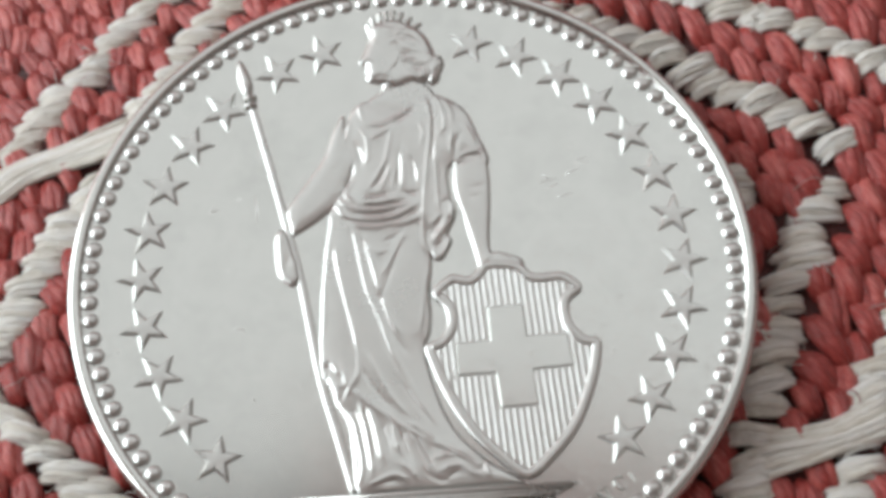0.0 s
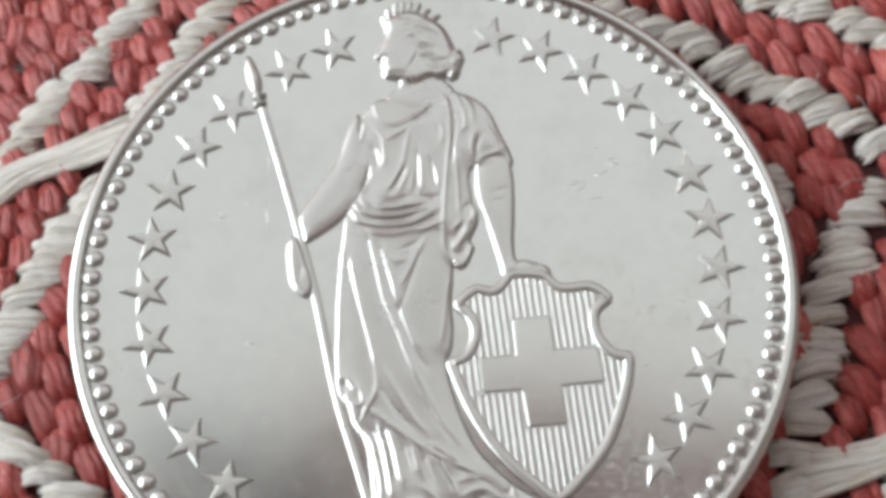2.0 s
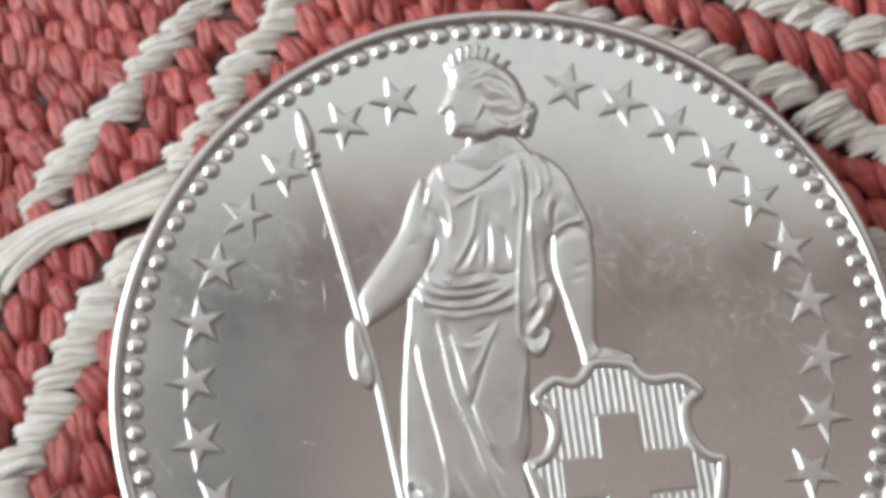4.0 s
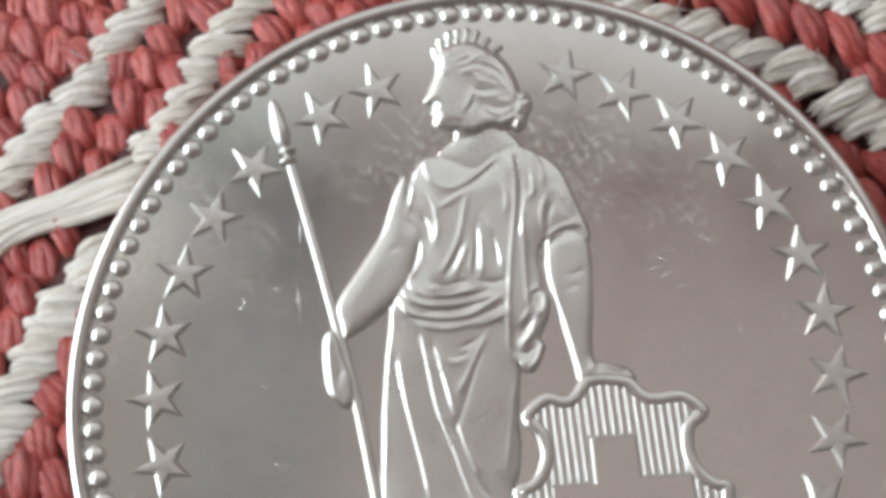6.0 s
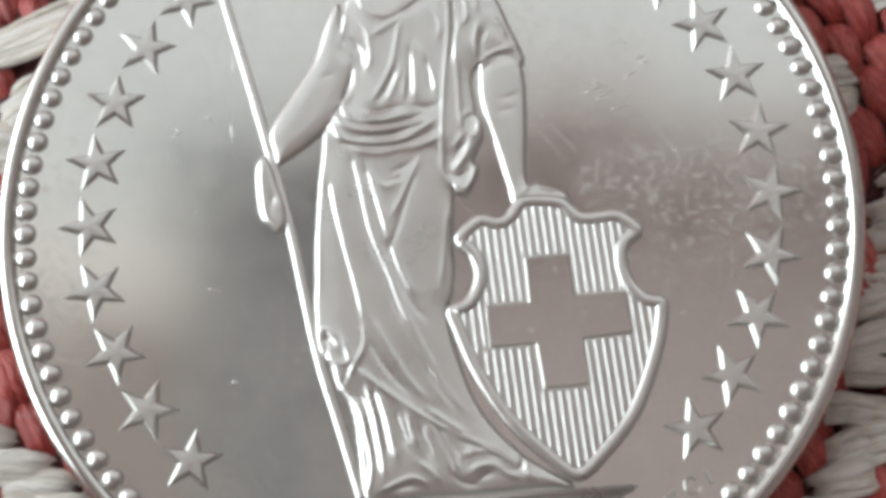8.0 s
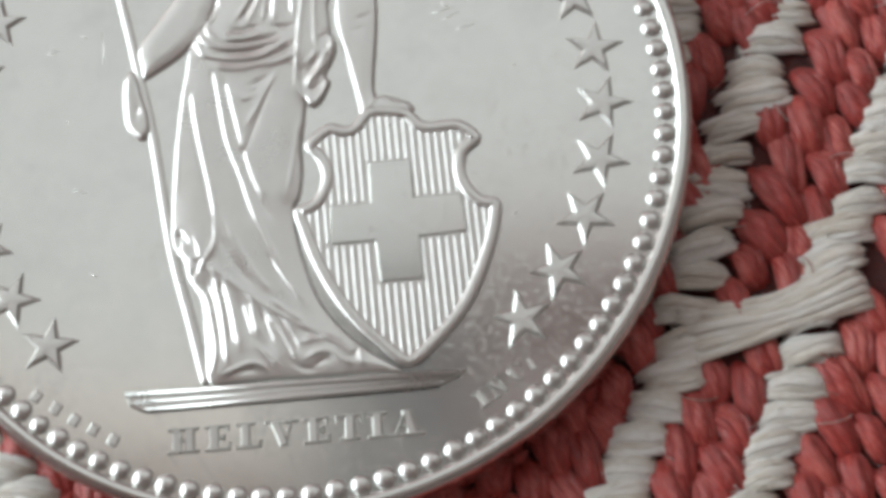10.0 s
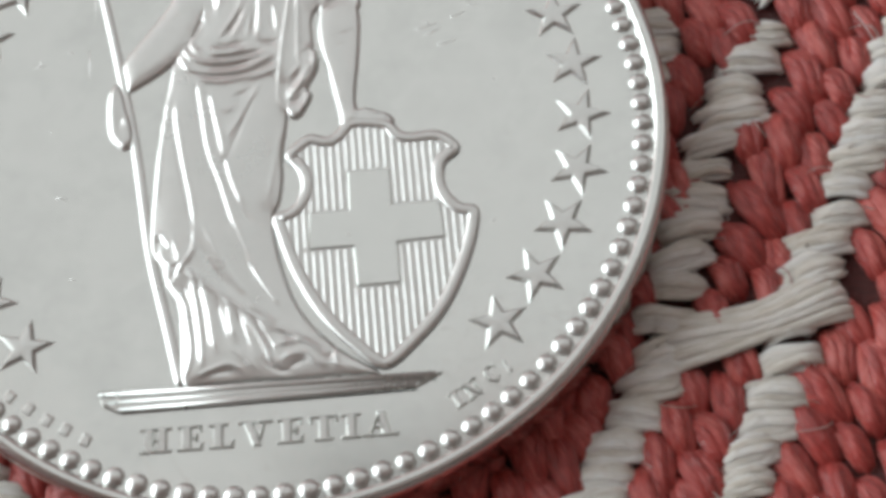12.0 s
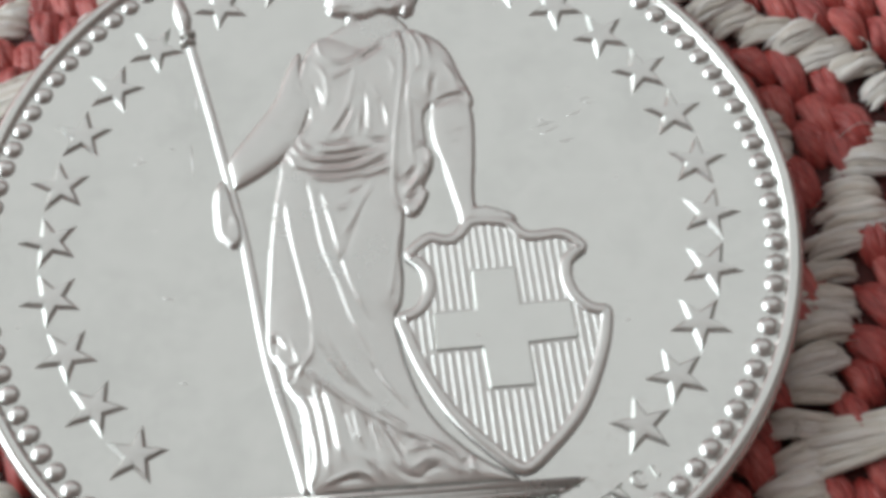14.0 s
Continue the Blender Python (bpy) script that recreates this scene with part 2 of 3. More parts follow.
def stitch_shape(length, wide, high, strands, blunt, fan, seed):
    """A bundle of strands that rises out of the cloth and dives back into it."""
    rng = random.Random(seed)
    sides, rings = 7, 9
    verts, faces, uvs = [], [], []
    lie = rng.uniform(-0.5, 0.5)
    for n in range(strands):
        o = len(verts)
        off = (n - (strands - 1) / 2) / strands
        thick = wide / strands * rng.uniform(*(0.95, 1.25) if strands < 5 else (0.75, 1.15))
        ends = (rng.uniform(0.9, 1.06), rng.uniform(0.9, 1.06))
        roll = rng.uniform(-0.6, 0.6)
        rise = rng.uniform(-0.16, 0.16)
        for i in range(rings + 1):
            s = -1 + 2 * i / rings
            s = math.copysign(abs(s) ** 0.8, s)
            r = max(1 - abs(s) ** blunt, 0.0) ** 0.5 * 0.9 + 0.1
            spread = wide * off * (1 - fan * s * s) + 0.16 * wide * math.sin(2.2 * s + lie * 4) * lie + 0.05 * math.sin(4 * s + roll * 6)
            mid = high * (0.62 + rise - 1.5 * off * off) * (1 - abs(s) ** 3.0) - 0.55 * high * abs(s) ** 3
            x = s * length / 2 * ends[s > 0]
            for k in range(sides):
                a = 2 * math.pi * k / sides
                q = r * (1 + rng.uniform(-0.09, 0.09))
                verts.append((x, spread + q * thick * math.cos(a), mid + q * thick * 0.9 * math.sin(a)))
                uvs.append((x + seed * 3.7 + n * 1.3, k * 0.16 + 0.5 * s * roll))
        for i in range(rings):
            for k in range(sides):
                faces.append((o + i * sides + (k + 1) % sides, o + (i + 1) * sides + (k + 1) % sides, o + (i + 1) * sides + k, o + i * sides + k))
        faces += [tuple(o + k for k in range(sides))[::-1], tuple(o + rings * sides + k for k in range(sides))]
    return verts, [f[::-1] for f in faces], uvs


def shape_mesh(name, shape, material):
    ob = link(name, shape[0], shape[1], material, uvs=shape[2])
    me = ob.data
    bpy.data.objects.remove(ob)
    return me


RED_SHAPES = [stitch_shape(2.7, 0.88, 0.42, 3, 2.6, 0.55, i) for i in range(6)]
CREAM_SHAPES = [stitch_shape(2.45, 0.92, 0.42, 5, 5.0, 0.0, 10 + i) for i in range(6)]
RED_MESHES = [shape_mesh("red_stitch", s, RED) for s in RED_SHAPES]
CREAM_MESHES = [shape_mesh("cream_stitch", s, CREAM) for s in CREAM_SHAPES]

# the cream zigzags: lines of short stitches, and the turn of the stitches in them
EAST_LINES = [
    (20, [(1.21, 15.04), (7.33, 12.81), (10.62, 11.39), (12.92, 9.78), (15.64, 8.35), (18.59, 6.32)]),
    (8, [(17.79, 5.55), (16.78, 3.42), (15.88, 0.98), (14.97, -1.28), (14.05, -4.24), (13.34, -7.03), (12.30, -9.73), (10.64, -12.85)]),
    (20, [(7.16, 16.37), (14.42, 13.39), (17.34, 12.26), (20.68, 10.55), (24.78, 7.87)]),
    (10, [(23.88, 6.90), (21.88, 3.60), (20.39, -0.02), (19.38, -2.48), (17.97, -5.36), (17.16, -8.56), (15.62, -11.78), (13.76, -15.94)]),
    (8, [(13.43, 6.33), (13.23, 4.59), (13.02, 2.84)]),
]
WEST_LINES = [
    (20, [(-8.11, 18.62), (-10.68, 17.23), (-12.58, 15.83), (-14.22, 13.60), (-15.48, 11.45), (-16.64, 9.38), (-17.89, 7.49)]),
    (15, [(-7.4, 18.2), (-8.51, 15.01), (-10.25, 12.77), (-11.21, 10.42), (-12.36, 8.44)]),
    (12, [(-13.02, 6.35), (-13.77, 4.92), (-14.73, 2.91), (-15.62, 0.60), (-16.50, -1.53), (-17.59, -3.87)]),
    (-12, [(-19.16, -3.47), (-15.58, -5.94), (-13.64, -7.73), (-11.97, -8.93), (-9.91, -10.94), (-7.84, -13.07), (-4.95, -15.73)]),
    (15, [(-19.30, 4.45), (-20.51, 1.67), (-21.61, -0.73), (-22.75, -3.64)]),
]
FLOATS = [((13.13, -7.12), (15.70, -6.64), (17.56, -6.05), (19.51, -5.17)), ((-11.98, 7.96), (-14.67, 7.01), (-17.16, 6.25), (-19.39, 4.64))]

stitches = []
taken = []
for turn, way in EAST_LINES + WEST_LINES:
    line = glide(way, 24)
    gone, last = 0.0, line[0]
    rng = random.Random(len(stitches))
    for p in line[1:]:
        gone += np.linalg.norm(p - last)
        last = p
        if gone >= 1.08:
            gone = 0.0
            stitches.append(("cream", p[0] + rng.uniform(-0.22, 0.22), p[1] + rng.uniform(-0.08, 0.08), radians(turn + rng.uniform(-13, 13)), rng.uniform(0.84, 1.14)))
            taken.append(p)
taken = np.array(taken)
float_lines = [glide(f, 10) for f in FLOATS]
rng = random.Random(5)
dx, dy = 0.40, -0.917
for i in range(-44, 45):
    for j in range(-26, 27):
        x = i * 0.96 * -dy + dx * (j * 1.92 + (i % 2) * 0.96) + rng.uniform(-0.12, 0.12)
        y = i * 0.96 * dx + dy * (j * 1.92 + (i % 2) * 0.96) + rng.uniform(-0.12, 0.12)
        r = math.hypot(x, y)
        if r > 38 or r < 12.6:
            continue
        if np.min(np.hypot((taken[:, 0] - x) / 1.02, (taken[:, 1] - y) / 0.57)) < 1.0:
            continue
        if min(line_distance(np.array([x]), np.array([y]), f)[0] for f in float_lines) < 0.8:
            continue
        stitches.append(("red", x, y, math.atan2(dy, dx) + radians(rng.uniform(-15, 15)), rng.uniform(0.82, 1.14)))

rest = {"red": ([], [], []), "cream": ([], [], [])}
made = 0
for kind, x, y, turn, size in stitches:
    r = math.hypot(x, y)
    if r < 12.6:
        continue
    which = rng.randrange(6)
    z = cloth_height(x, y) - (0.62 if kind == "red" else 0.37) + rng.uniform(-0.14, 0.10) + LIFT
    if r < 18.0 and made < 330:
        made += 1
        share(kind + "_stitch", (RED_MESHES if kind == "red" else CREAM_MESHES)[which], cloth, x, y, z, turn, (size, rng.uniform(0.85, 1.12), rng.uniform(0.85, 1.2)))
    else:
        sv, sf, su = (RED_SHAPES if kind == "red" else CREAM_SHAPES)[which]
        verts, faces, uvs = rest[kind]
        o, c, s = len(verts), math.cos(turn), math.sin(turn)
        verts += [(x + size * (a * c - b * s), y + size * (a * s + b * c), z + h) for a, b, h in sv]
        faces += [tuple(o + q for q in f) for f in sf]
        uvs += su
for kind, material in (("red", RED), ("cream", CREAM)):
    tagged(link(kind + "_stitching", *rest[kind][:2], material, cloth, uvs=rest[kind][2]), kind="stuff")

# the two long loose floats: bundles of thin strands
for n, f in enumerate(FLOATS):
    line = glide(f, 10)
    rng = random.Random(n)
    way = np.gradient(line, axis=0)
    way /= np.linalg.norm(way, axis=1)[:, None]
    for k in range(7):
        off = (k - 3) * 0.24 + rng.uniform(-0.05, 0.05)
        verts, faces, uvs = [], [], []
        ph = rng.uniform(0, 6)
        for i, (p, w) in enumerate(zip(line, way)):
            t = i / (len(line) - 1)
            o = off * (0.75 + 0.6 * abs(2 * t - 1) ** 1.5) + 0.06 * math.sin(5 * t + ph)
            cx, cy = p[0] - w[1] * o, p[1] + w[0] * o
            cz = cloth_height(cx, cy) + 0.12 - 0.09 * abs(k - 3) * 0.6 - 0.75 * abs(2 * t - 1) ** 6 + LIFT + 0.04 * math.sin(7 * t + ph)
            for q in range(8):
                a = 2 * math.pi * q / 8
                verts.append((cx - w[1] * 0.19 * math.cos(a), cy + w[0] * 0.19 * math.cos(a), cz + 0.19 * math.sin(a)))
                uvs.append((t * 6 + k, q * 0.15))
        for i in range(len(line) - 1):
            for q in range(8):
                faces.append((i * 8 + q, i * 8 + (q + 1) % 8, (i + 1) * 8 + (q + 1) % 8, (i + 1) * 8 + q))
        link("loose_strand", verts, faces, CREAM, cloth, uvs=uvs)


# short stray fibres that stand off the yarn
for kind, material, many in (("red", RED, 170), ("cream", CREAM, 170)):
    rng = random.Random(many + len(kind))
    spots = [q for q in stitches if q[0] == kind and 13.9 < math.hypot(q[1], q[2]) < 24]
    verts, faces, uvs = [], [], []
    for _ in range(many):
        q = rng.choice(spots)
        x, y = q[1] + rng.uniform(-0.8, 0.8), q[2] + rng.uniform(-0.4, 0.4)
        turn, bend, long = rng.uniform(0, 6.28), rng.uniform(-1.6, 1.6), rng.uniform(0.5, 1.5)
        base = cloth_height(x, y) + LIFT - 0.1
        o = len(verts)
        for i in range(7):
            t = i / 6
            for k in range(3):
                a = 2.1 * k
                verts.append((x + 0.018 * math.cos(a), y + 0.018 * math.sin(a), base + 0.45 * math.sin(math.pi * min(t * 1.1, 1)) * long * 0.6 + 0.018 * math.cos(a)))
                uvs.append((t, k * 0.1))
            x += math.cos(turn + bend * t) * long / 6
            y += math.sin(turn + bend * t) * long / 6
        for i in range(6):
            for k in range(3):
                faces.append((o + i * 3 + k, o + i * 3 + (k + 1) % 3, o + i * 3 + 3 + (k + 1) % 3, o + i * 3 + 3 + k))
    tagged(link(kind + "_fuzz", verts, faces, material, cloth, uvs=uvs), kind="stuff")


# ---- the coin ----
coin = tagged(new("coin"), "silver-coloured coin with a raised standing figure, stars and a beaded rim", "coin")
coin.location = (0, 0, -0.00195)
UP = 1.95

PROFILE = [(0.02, -1.95), (13.3, -1.95), (13.55, -1.88), (13.68, -1.7), (13.7, -1.5), (13.7, -0.1), (13.685, 0.06), (13.64, 0.18), (13.56, 0.25), (13.45, 0.28),
           (13.32, 0.275), (13.22, 0.24), (13.17, 0.19), (13.145, dish(13.14, 0))] + [(r, dish(r, 0)) for r in (13.12, 13.05, 12.5, 12, 11, 10, 9, 8, 7, 6, 5, 4, 3, 2, 1, 0.02)]
SEG = 288
verts = [(r * math.cos(2 * math.pi * k / SEG), r * math.sin(2 * math.pi * k / SEG), z + UP) for r, z in PROFILE for k in range(SEG)]
faces = [(i * SEG + k, i * SEG + (k + 1) % SEG, (i + 1) * SEG + (k + 1) % SEG, (i + 1) * SEG + k) for i in range(len(PROFILE) - 1) for k in range(SEG)]
link("disc", verts, faces, FIELD, coin, "flat field with a rounded raised rim")

# beads along the rim
verts, faces = [], []
for i in range(6):
    a = math.pi / 2 * i / 6
    for k in range(16):
        b = 2 * math.pi * k / 16
        verts.append((0.355 * math.cos(a) * math.cos(b), 0.355 * math.cos(a) * math.sin(b), 0.19 * math.sin(a) - 0.03))
verts.append((0, 0, 0.16))
faces += [(80 + k, 80 + (k + 1) % 16, 96) for k in range(16)]
for i in range(5):
    for k in range(16):
        faces.append((i * 16 + k, i * 16 + (k + 1) % 16, (i + 1) * 16 + (k + 1) % 16, (i + 1) * 16 + k))
bead = link("bead", verts, faces, RELIEF)
bead_mesh = bead.data
bpy.data.objects.remove(bead)
rng = random.Random(3)
for k in range(104):
    a = 2 * math.pi * k / 104
    s = rng.uniform(0.94, 1.04)
    share("bead", bead_mesh, coin, 12.82 * math.cos(a), 12.82 * math.sin(a), UP + dish(12.77, 0), a, (s, s, 1))

# stars: plates with sloping sides and one point outwards
low = [((1.10 if k % 2 == 0 else 0.44) * math.cos(math.pi * k / 5), (1.10 if k % 2 == 0 else 0.44) * math.sin(math.pi * k / 5)) for k in range(10)]
high = [((0.76 if k % 2 == 0 else 0.30) * math.cos(math.pi * k / 5), (0.76 if k % 2 == 0 else 0.30) * math.sin(math.pi * k / 5)) for k in range(10)]
verts = [(x, y, -0.02 + x * 0.0415) for x, y in low] + [(x, y, 0.14 + x * 0.0415) for x, y in high] + [(0, 0, 0.15)]
faces = [(i, (i + 1) % 10, 10 + (i + 1) % 10, 10 + i) for i in range(10)] + [(10 + i, 10 + (i + 1) % 10, 20) for i in range(10)]
star = link("star", verts, faces, RELIEF, smooth=False)
star_mesh = star.data
bpy.data.objects.remove(star)
for a in [77.6 - 10.82 * k for k in range(12)] + [111.7, 122.7] + [137.9 + 11.23 * k for k in range(9)]:
    share("star", star_mesh, coin, 10.75 * math.cos(radians(a)), 10.75 * math.sin(radians(a)), UP + dish(10.8, 0), radians(a))

# the standing figure: rounded masses with ridges and grooves laid over them
STEP = 0.042
gx, gy = np.meshgrid(np.arange(-5.7, 6.0, STEP), np.arange(-10.3, 12.5, STEP), indexing="ij")
tall = np.zeros(gx.shape)


def near(line, room):
    """The part of the grid round a line, and its distance to it."""
    lo, hi = np.min(line, axis=0) - room, np.max(line, axis=0) + room
    i, j = (slice(max(int((a - o) / STEP), 0), max(int((b - o) / STEP) + 2, 0)) for a, b, o in zip(lo, hi, (gx[0, 0], gy[0, 0])))
    return i, j, line_distance(gx[i, j], gy[i, j], line)


def mass(height, shoulder, *outline):
    """A rounded mass with a crisp foot."""
    poly = glide(outline, 4, closed=True)
    i, j, d = near(np.vstack([poly, poly[:1]]), 0.1)
    d = d * np.where(inside(gx[i, j], gy[i, j], poly), 1, -1)
    q = np.clip(d / shoulder, 0, 1)
    tall[i, j] = np.maximum(tall[i, j], np.where(d > 0, 0.078 * np.clip(d / 0.07, 0, 1) + 0.30 * height * (1 - (1 - q) ** 2), 0))


def ray(foot, point):
    i, j, d = near(np.array([foot, point]), 0.2)
    tall[i, j] = np.maximum(tall[i, j], 0.15 * np.clip(1 - (d / 0.10) ** 2, 0, 1))


def curl(middle):
    i, j, d = near(np.array([middle, middle]) + [[0, 0], [0.01, 0]], 0.3)
    tall[i, j] += np.where(tall[i, j] > 0.03, 0.05 * np.exp(-(d / 0.11) ** 2), 0)


def fold(height, *way):
    """A rounded ridge in the drapery, or a groove where the height is below nought; it runs out at both ends."""
    line = glide(way, 5)
    i, j, d = near(line, 0.4)
    ends = np.minimum(np.hypot(gx[i, j] - line[0, 0], gy[i, j] - line[0, 1]), np.hypot(gx[i, j] - line[-1, 0], gy[i, j] - line[-1, 1]))
    rise = height * (0.65 * np.exp(-(d / 0.072) ** 2) + 0.22 * np.exp(-(d / 0.2) ** 2)) * np.clip(0.25 + ends / 0.4, 0, 1)
    tall[i, j] += np.where(tall[i, j] > 0.03, rise, 0)


mass(0.30, 0.90, (-3.23, 2.75), (-3.45, 1.61), (-3.57, -0.42), (-3.60, -2.40), (-3.54, -4.15), (-3.38, -4.73), (-3.04, -5.11), (-2.87, -5.67), (-2.38, -6.43), (-2.19, -7.54), (-1.97, -9.20), (-1.26, -9.25), (0.14, -9.09), (1.55, -9.01), (3.31, -8.88), (4.36, -8.81), (2.94, -7.93), (1.67, -6.65), (0.91, -4.95), (0.56, -3.43), (0.73, -2.85), (0.79, -2.06), (0.72, -1.07), (0.78, 0.53), (0.69, 2.60), (0.47, 3.44), (-1.42, 2.84))  # skirt
mass(0.34, 1.00, (-2.06, 7.71), (-2.52, 7.43), (-2.83, 6.70), (-2.91, 5.74), (-2.52, 4.77), (-2.73, 3.77), (-3.21, 2.99), (-3.35, 2.05), (-2.31, 1.42), (-0.98, 1.20), (1.20, 1.79), (1.52, 3.01), (1.44, 4.50), (2.29, 5.06), (2.97, 4.70), (3.07, 5.12), (2.63, 6.15), (2.17, 7.19), (1.49, 7.79), (0.57, 8.12), (0.11, 7.98), (-0.68, 7.34), (-1.37, 7.55))  # torso
mass(0.30, 0.55, (-2.95, 7.04), (-3.34, 6.36), (-3.72, 5.04), (-4.43, 3.83), (-5.13, 2.65), (-5.02, 1.94), (-4.87, 1.47), (-4.42, 1.69), (-3.45, 2.49), (-2.82, 3.48), (-2.47, 4.77), (-2.82, 5.74))  # bent arm
mass(0.26, 0.25, (-5.28, 1.82), (-5.53, 1.41), (-5.49, 0.60), (-5.34, -0.20), (-5.04, -0.59), (-4.71, -0.79), (-4.49, -0.44), (-4.59, 0.16), (-4.82, 0.80), (-5.00, 1.41))  # fist
mass(0.23, 0.55, (1.62, 4.63), (1.80, 5.01), (2.52, 5.15), (3.01, 4.75), (3.13, 3.26), (3.10, 0.94), (3.49, 0.77), (4.30, 0.49), (4.38, 0.11), (3.38, -0.04), (2.69, 0.06), (2.52, 0.63), (2.12, 2.03), (1.67, 3.50))  # straight arm
mass(0.14, 0.60, (-1.36, 8.93), (-1.38, 8.26), (-1.94, 7.66), (-0.68, 7.03), (0.80, 7.91), (0.32, 8.65), (-0.25, 9.18))  # neck
mass(0.50, 0.40, (-1.98, 10.79), (-2.01, 11.22), (-1.82, 11.47), (-1.43, 11.66), (-0.96, 11.73), (-0.48, 11.61), (0.03, 11.32), (0.46, 10.88), (0.71, 10.35), (0.83, 10.02), (1.09, 9.92), (1.21, 9.49), (1.08, 9.07), (0.99, 8.69), (0.73, 8.51), (0.48, 8.65), (0.23, 8.51), (-0.11, 8.60), (-0.61, 8.37), (-1.04, 8.37), (-1.33, 8.51), (-1.71, 8.58), (-1.97, 8.68), (-2.07, 8.89), (-2.03, 9.08), (-2.14, 9.17), (-2.08, 9.36), (-2.18, 9.48), (-2.40, 9.57), (-2.29, 9.88), (-2.11, 10.36))  # head
mass(0.22, 0.35, (0.45, 3.86), (1.24, 3.21), (1.66, 3.00), (1.72, 2.33), (1.43, 1.55), (1.58, 1.24), (1.16, 0.38), (0.63, 0.94))  # shawl end
# the crown's rays
ray((-1.98, 11.13), (-2.07, 11.47))
ray((-1.86, 11.42), (-1.90, 11.81))
ray((-1.60, 11.59), (-1.60, 12.05))
ray((-1.34, 11.66), (-1.30, 12.12))
ray((-1.06, 11.71), (-0.98, 12.15))
ray((-0.76, 11.66), (-0.63, 12.05))
ray((-0.44, 11.54), (-0.25, 11.80))
ray((-0.10, 11.34), (0.14, 11.51))
# face, hair and neck
fold(0.033, (-0.96, 10.79), (-0.63, 11.12), (-0.10, 11.08), (0.33, 10.74))
fold(0.033, (-1.43, 10.98), (-1.06, 11.13), (-0.74, 11.22))
fold(0.033, (-1.17, 10.50), (-0.74, 10.69), (-0.21, 10.64), (0.22, 10.35))
fold(-0.033, (-0.85, 10.36), (-0.68, 9.97), (-0.10, 9.92))
fold(0.033, (-0.74, 9.76), (-0.32, 9.69), (0.15, 9.81))
fold(-0.033, (-0.49, 9.64), (-0.36, 9.17), (0.02, 8.98))
fold(0.033, (-0.28, 9.21), (0.21, 9.07), (0.70, 9.40))
fold(0.033, (-0.19, 8.86), (0.31, 8.79), (0.78, 8.60))
fold(-0.033, (0.21, 8.88), (0.57, 9.17), (0.95, 9.12))
fold(0.033, (0.49, 9.88), (0.79, 9.69), (1.04, 9.83))
fold(0.033, (0.57, 9.54), (0.87, 9.40), (1.12, 9.49))
fold(-0.033, (0.66, 10.02), (0.74, 9.69), (0.57, 9.21))
fold(0.033, (0.57, 8.93), (0.82, 8.79), (0.95, 9.07))
fold(-0.033, (-1.84, 8.82), (-1.42, 8.86), (-0.95, 8.74))
fold(0.033, (-1.92, 10.69), (-1.77, 10.60), (-1.60, 10.62))
fold(-0.033, (-1.89, 10.43), (-1.64, 10.36))
fold(0.033, (-0.74, 10.12), (-0.83, 9.64), (-1.12, 9.12))
fold(-0.033, (-1.33, 8.46), (-1.12, 8.28), (-0.74, 8.32))
# curls at the nape and locks
curl((0.66, 9.89))
curl((0.96, 9.79))
curl((1.13, 9.51))
curl((1.04, 9.17))
curl((0.78, 9.22))
curl((0.57, 9.03))
curl((0.78, 8.85))
curl((0.95, 8.70))
curl((0.65, 8.61))
curl((0.32, 8.89))
fold(0.028, (-1.77, 11.38), (-1.28, 11.23), (-0.74, 11.33))
fold(0.028, (-1.49, 11.52), (-0.85, 11.52), (-0.27, 11.23))
fold(0.028, (-0.74, 10.99), (-0.19, 10.89), (0.28, 10.46))
fold(0.028, (-0.49, 10.56), (0.03, 10.36), (0.41, 9.93))
fold(0.028, (-0.74, 10.32), (-0.27, 10.22), (0.24, 10.03))
fold(0.028, (0.02, 9.65), (0.36, 9.55), (0.58, 9.70))
fold(0.028, (-1.04, 10.61), (-0.74, 10.51), (-0.49, 10.27))
fold(0.028, (-1.38, 10.80), (-1.13, 10.85), (-0.83, 10.94))
fold(-0.032, (-1.56, 11.33), (-1.00, 11.33), (-0.48, 11.23))
fold(-0.032, (-0.61, 10.80), (-0.06, 10.65), (0.32, 10.27))
fold(-0.032, (-0.83, 9.94), (-0.74, 9.56), (-0.95, 9.13))
fold(-0.032, (-0.36, 9.46), (0.02, 9.32), (0.45, 9.36))
fold(-0.032, (0.16, 11.13), (0.50, 10.70), (0.66, 10.22))
# bodice
fold(0.047, (-2.11, 7.88), (-2.33, 7.44), (-2.22, 6.98), (-1.99, 6.68))
fold(0.047, (-2.83, 6.85), (-2.74, 6.39), (-2.86, 5.93), (-2.87, 5.62), (-2.64, 5.26), (-2.47, 4.65), (-2.34, 4.14))
fold(0.047, (-2.36, 6.46), (-2.03, 6.00), (-1.90, 5.21), (-1.97, 4.65))
fold(0.047, (-1.95, 6.64), (-1.47, 6.52), (-0.99, 6.75), (-0.49, 7.12), (0.06, 7.67))
fold(-0.059, (-0.84, 6.61), (-0.57, 6.89), (-0.07, 7.35))
fold(0.047, (-1.88, 5.84), (-1.47, 6.09), (-0.95, 6.43))
fold(0.047, (-0.95, 6.39), (-1.05, 5.66), (-1.19, 4.87), (-1.46, 4.21), (-1.80, 3.61))
fold(0.047, (-0.70, 5.70), (-0.49, 4.76), (-0.43, 3.87), (-0.49, 3.54))
fold(0.047, (-0.33, 5.48), (0.04, 4.65), (0.24, 3.76))
fold(0.047, (-0.90, 4.72), (-1.11, 4.10), (-1.35, 3.54))
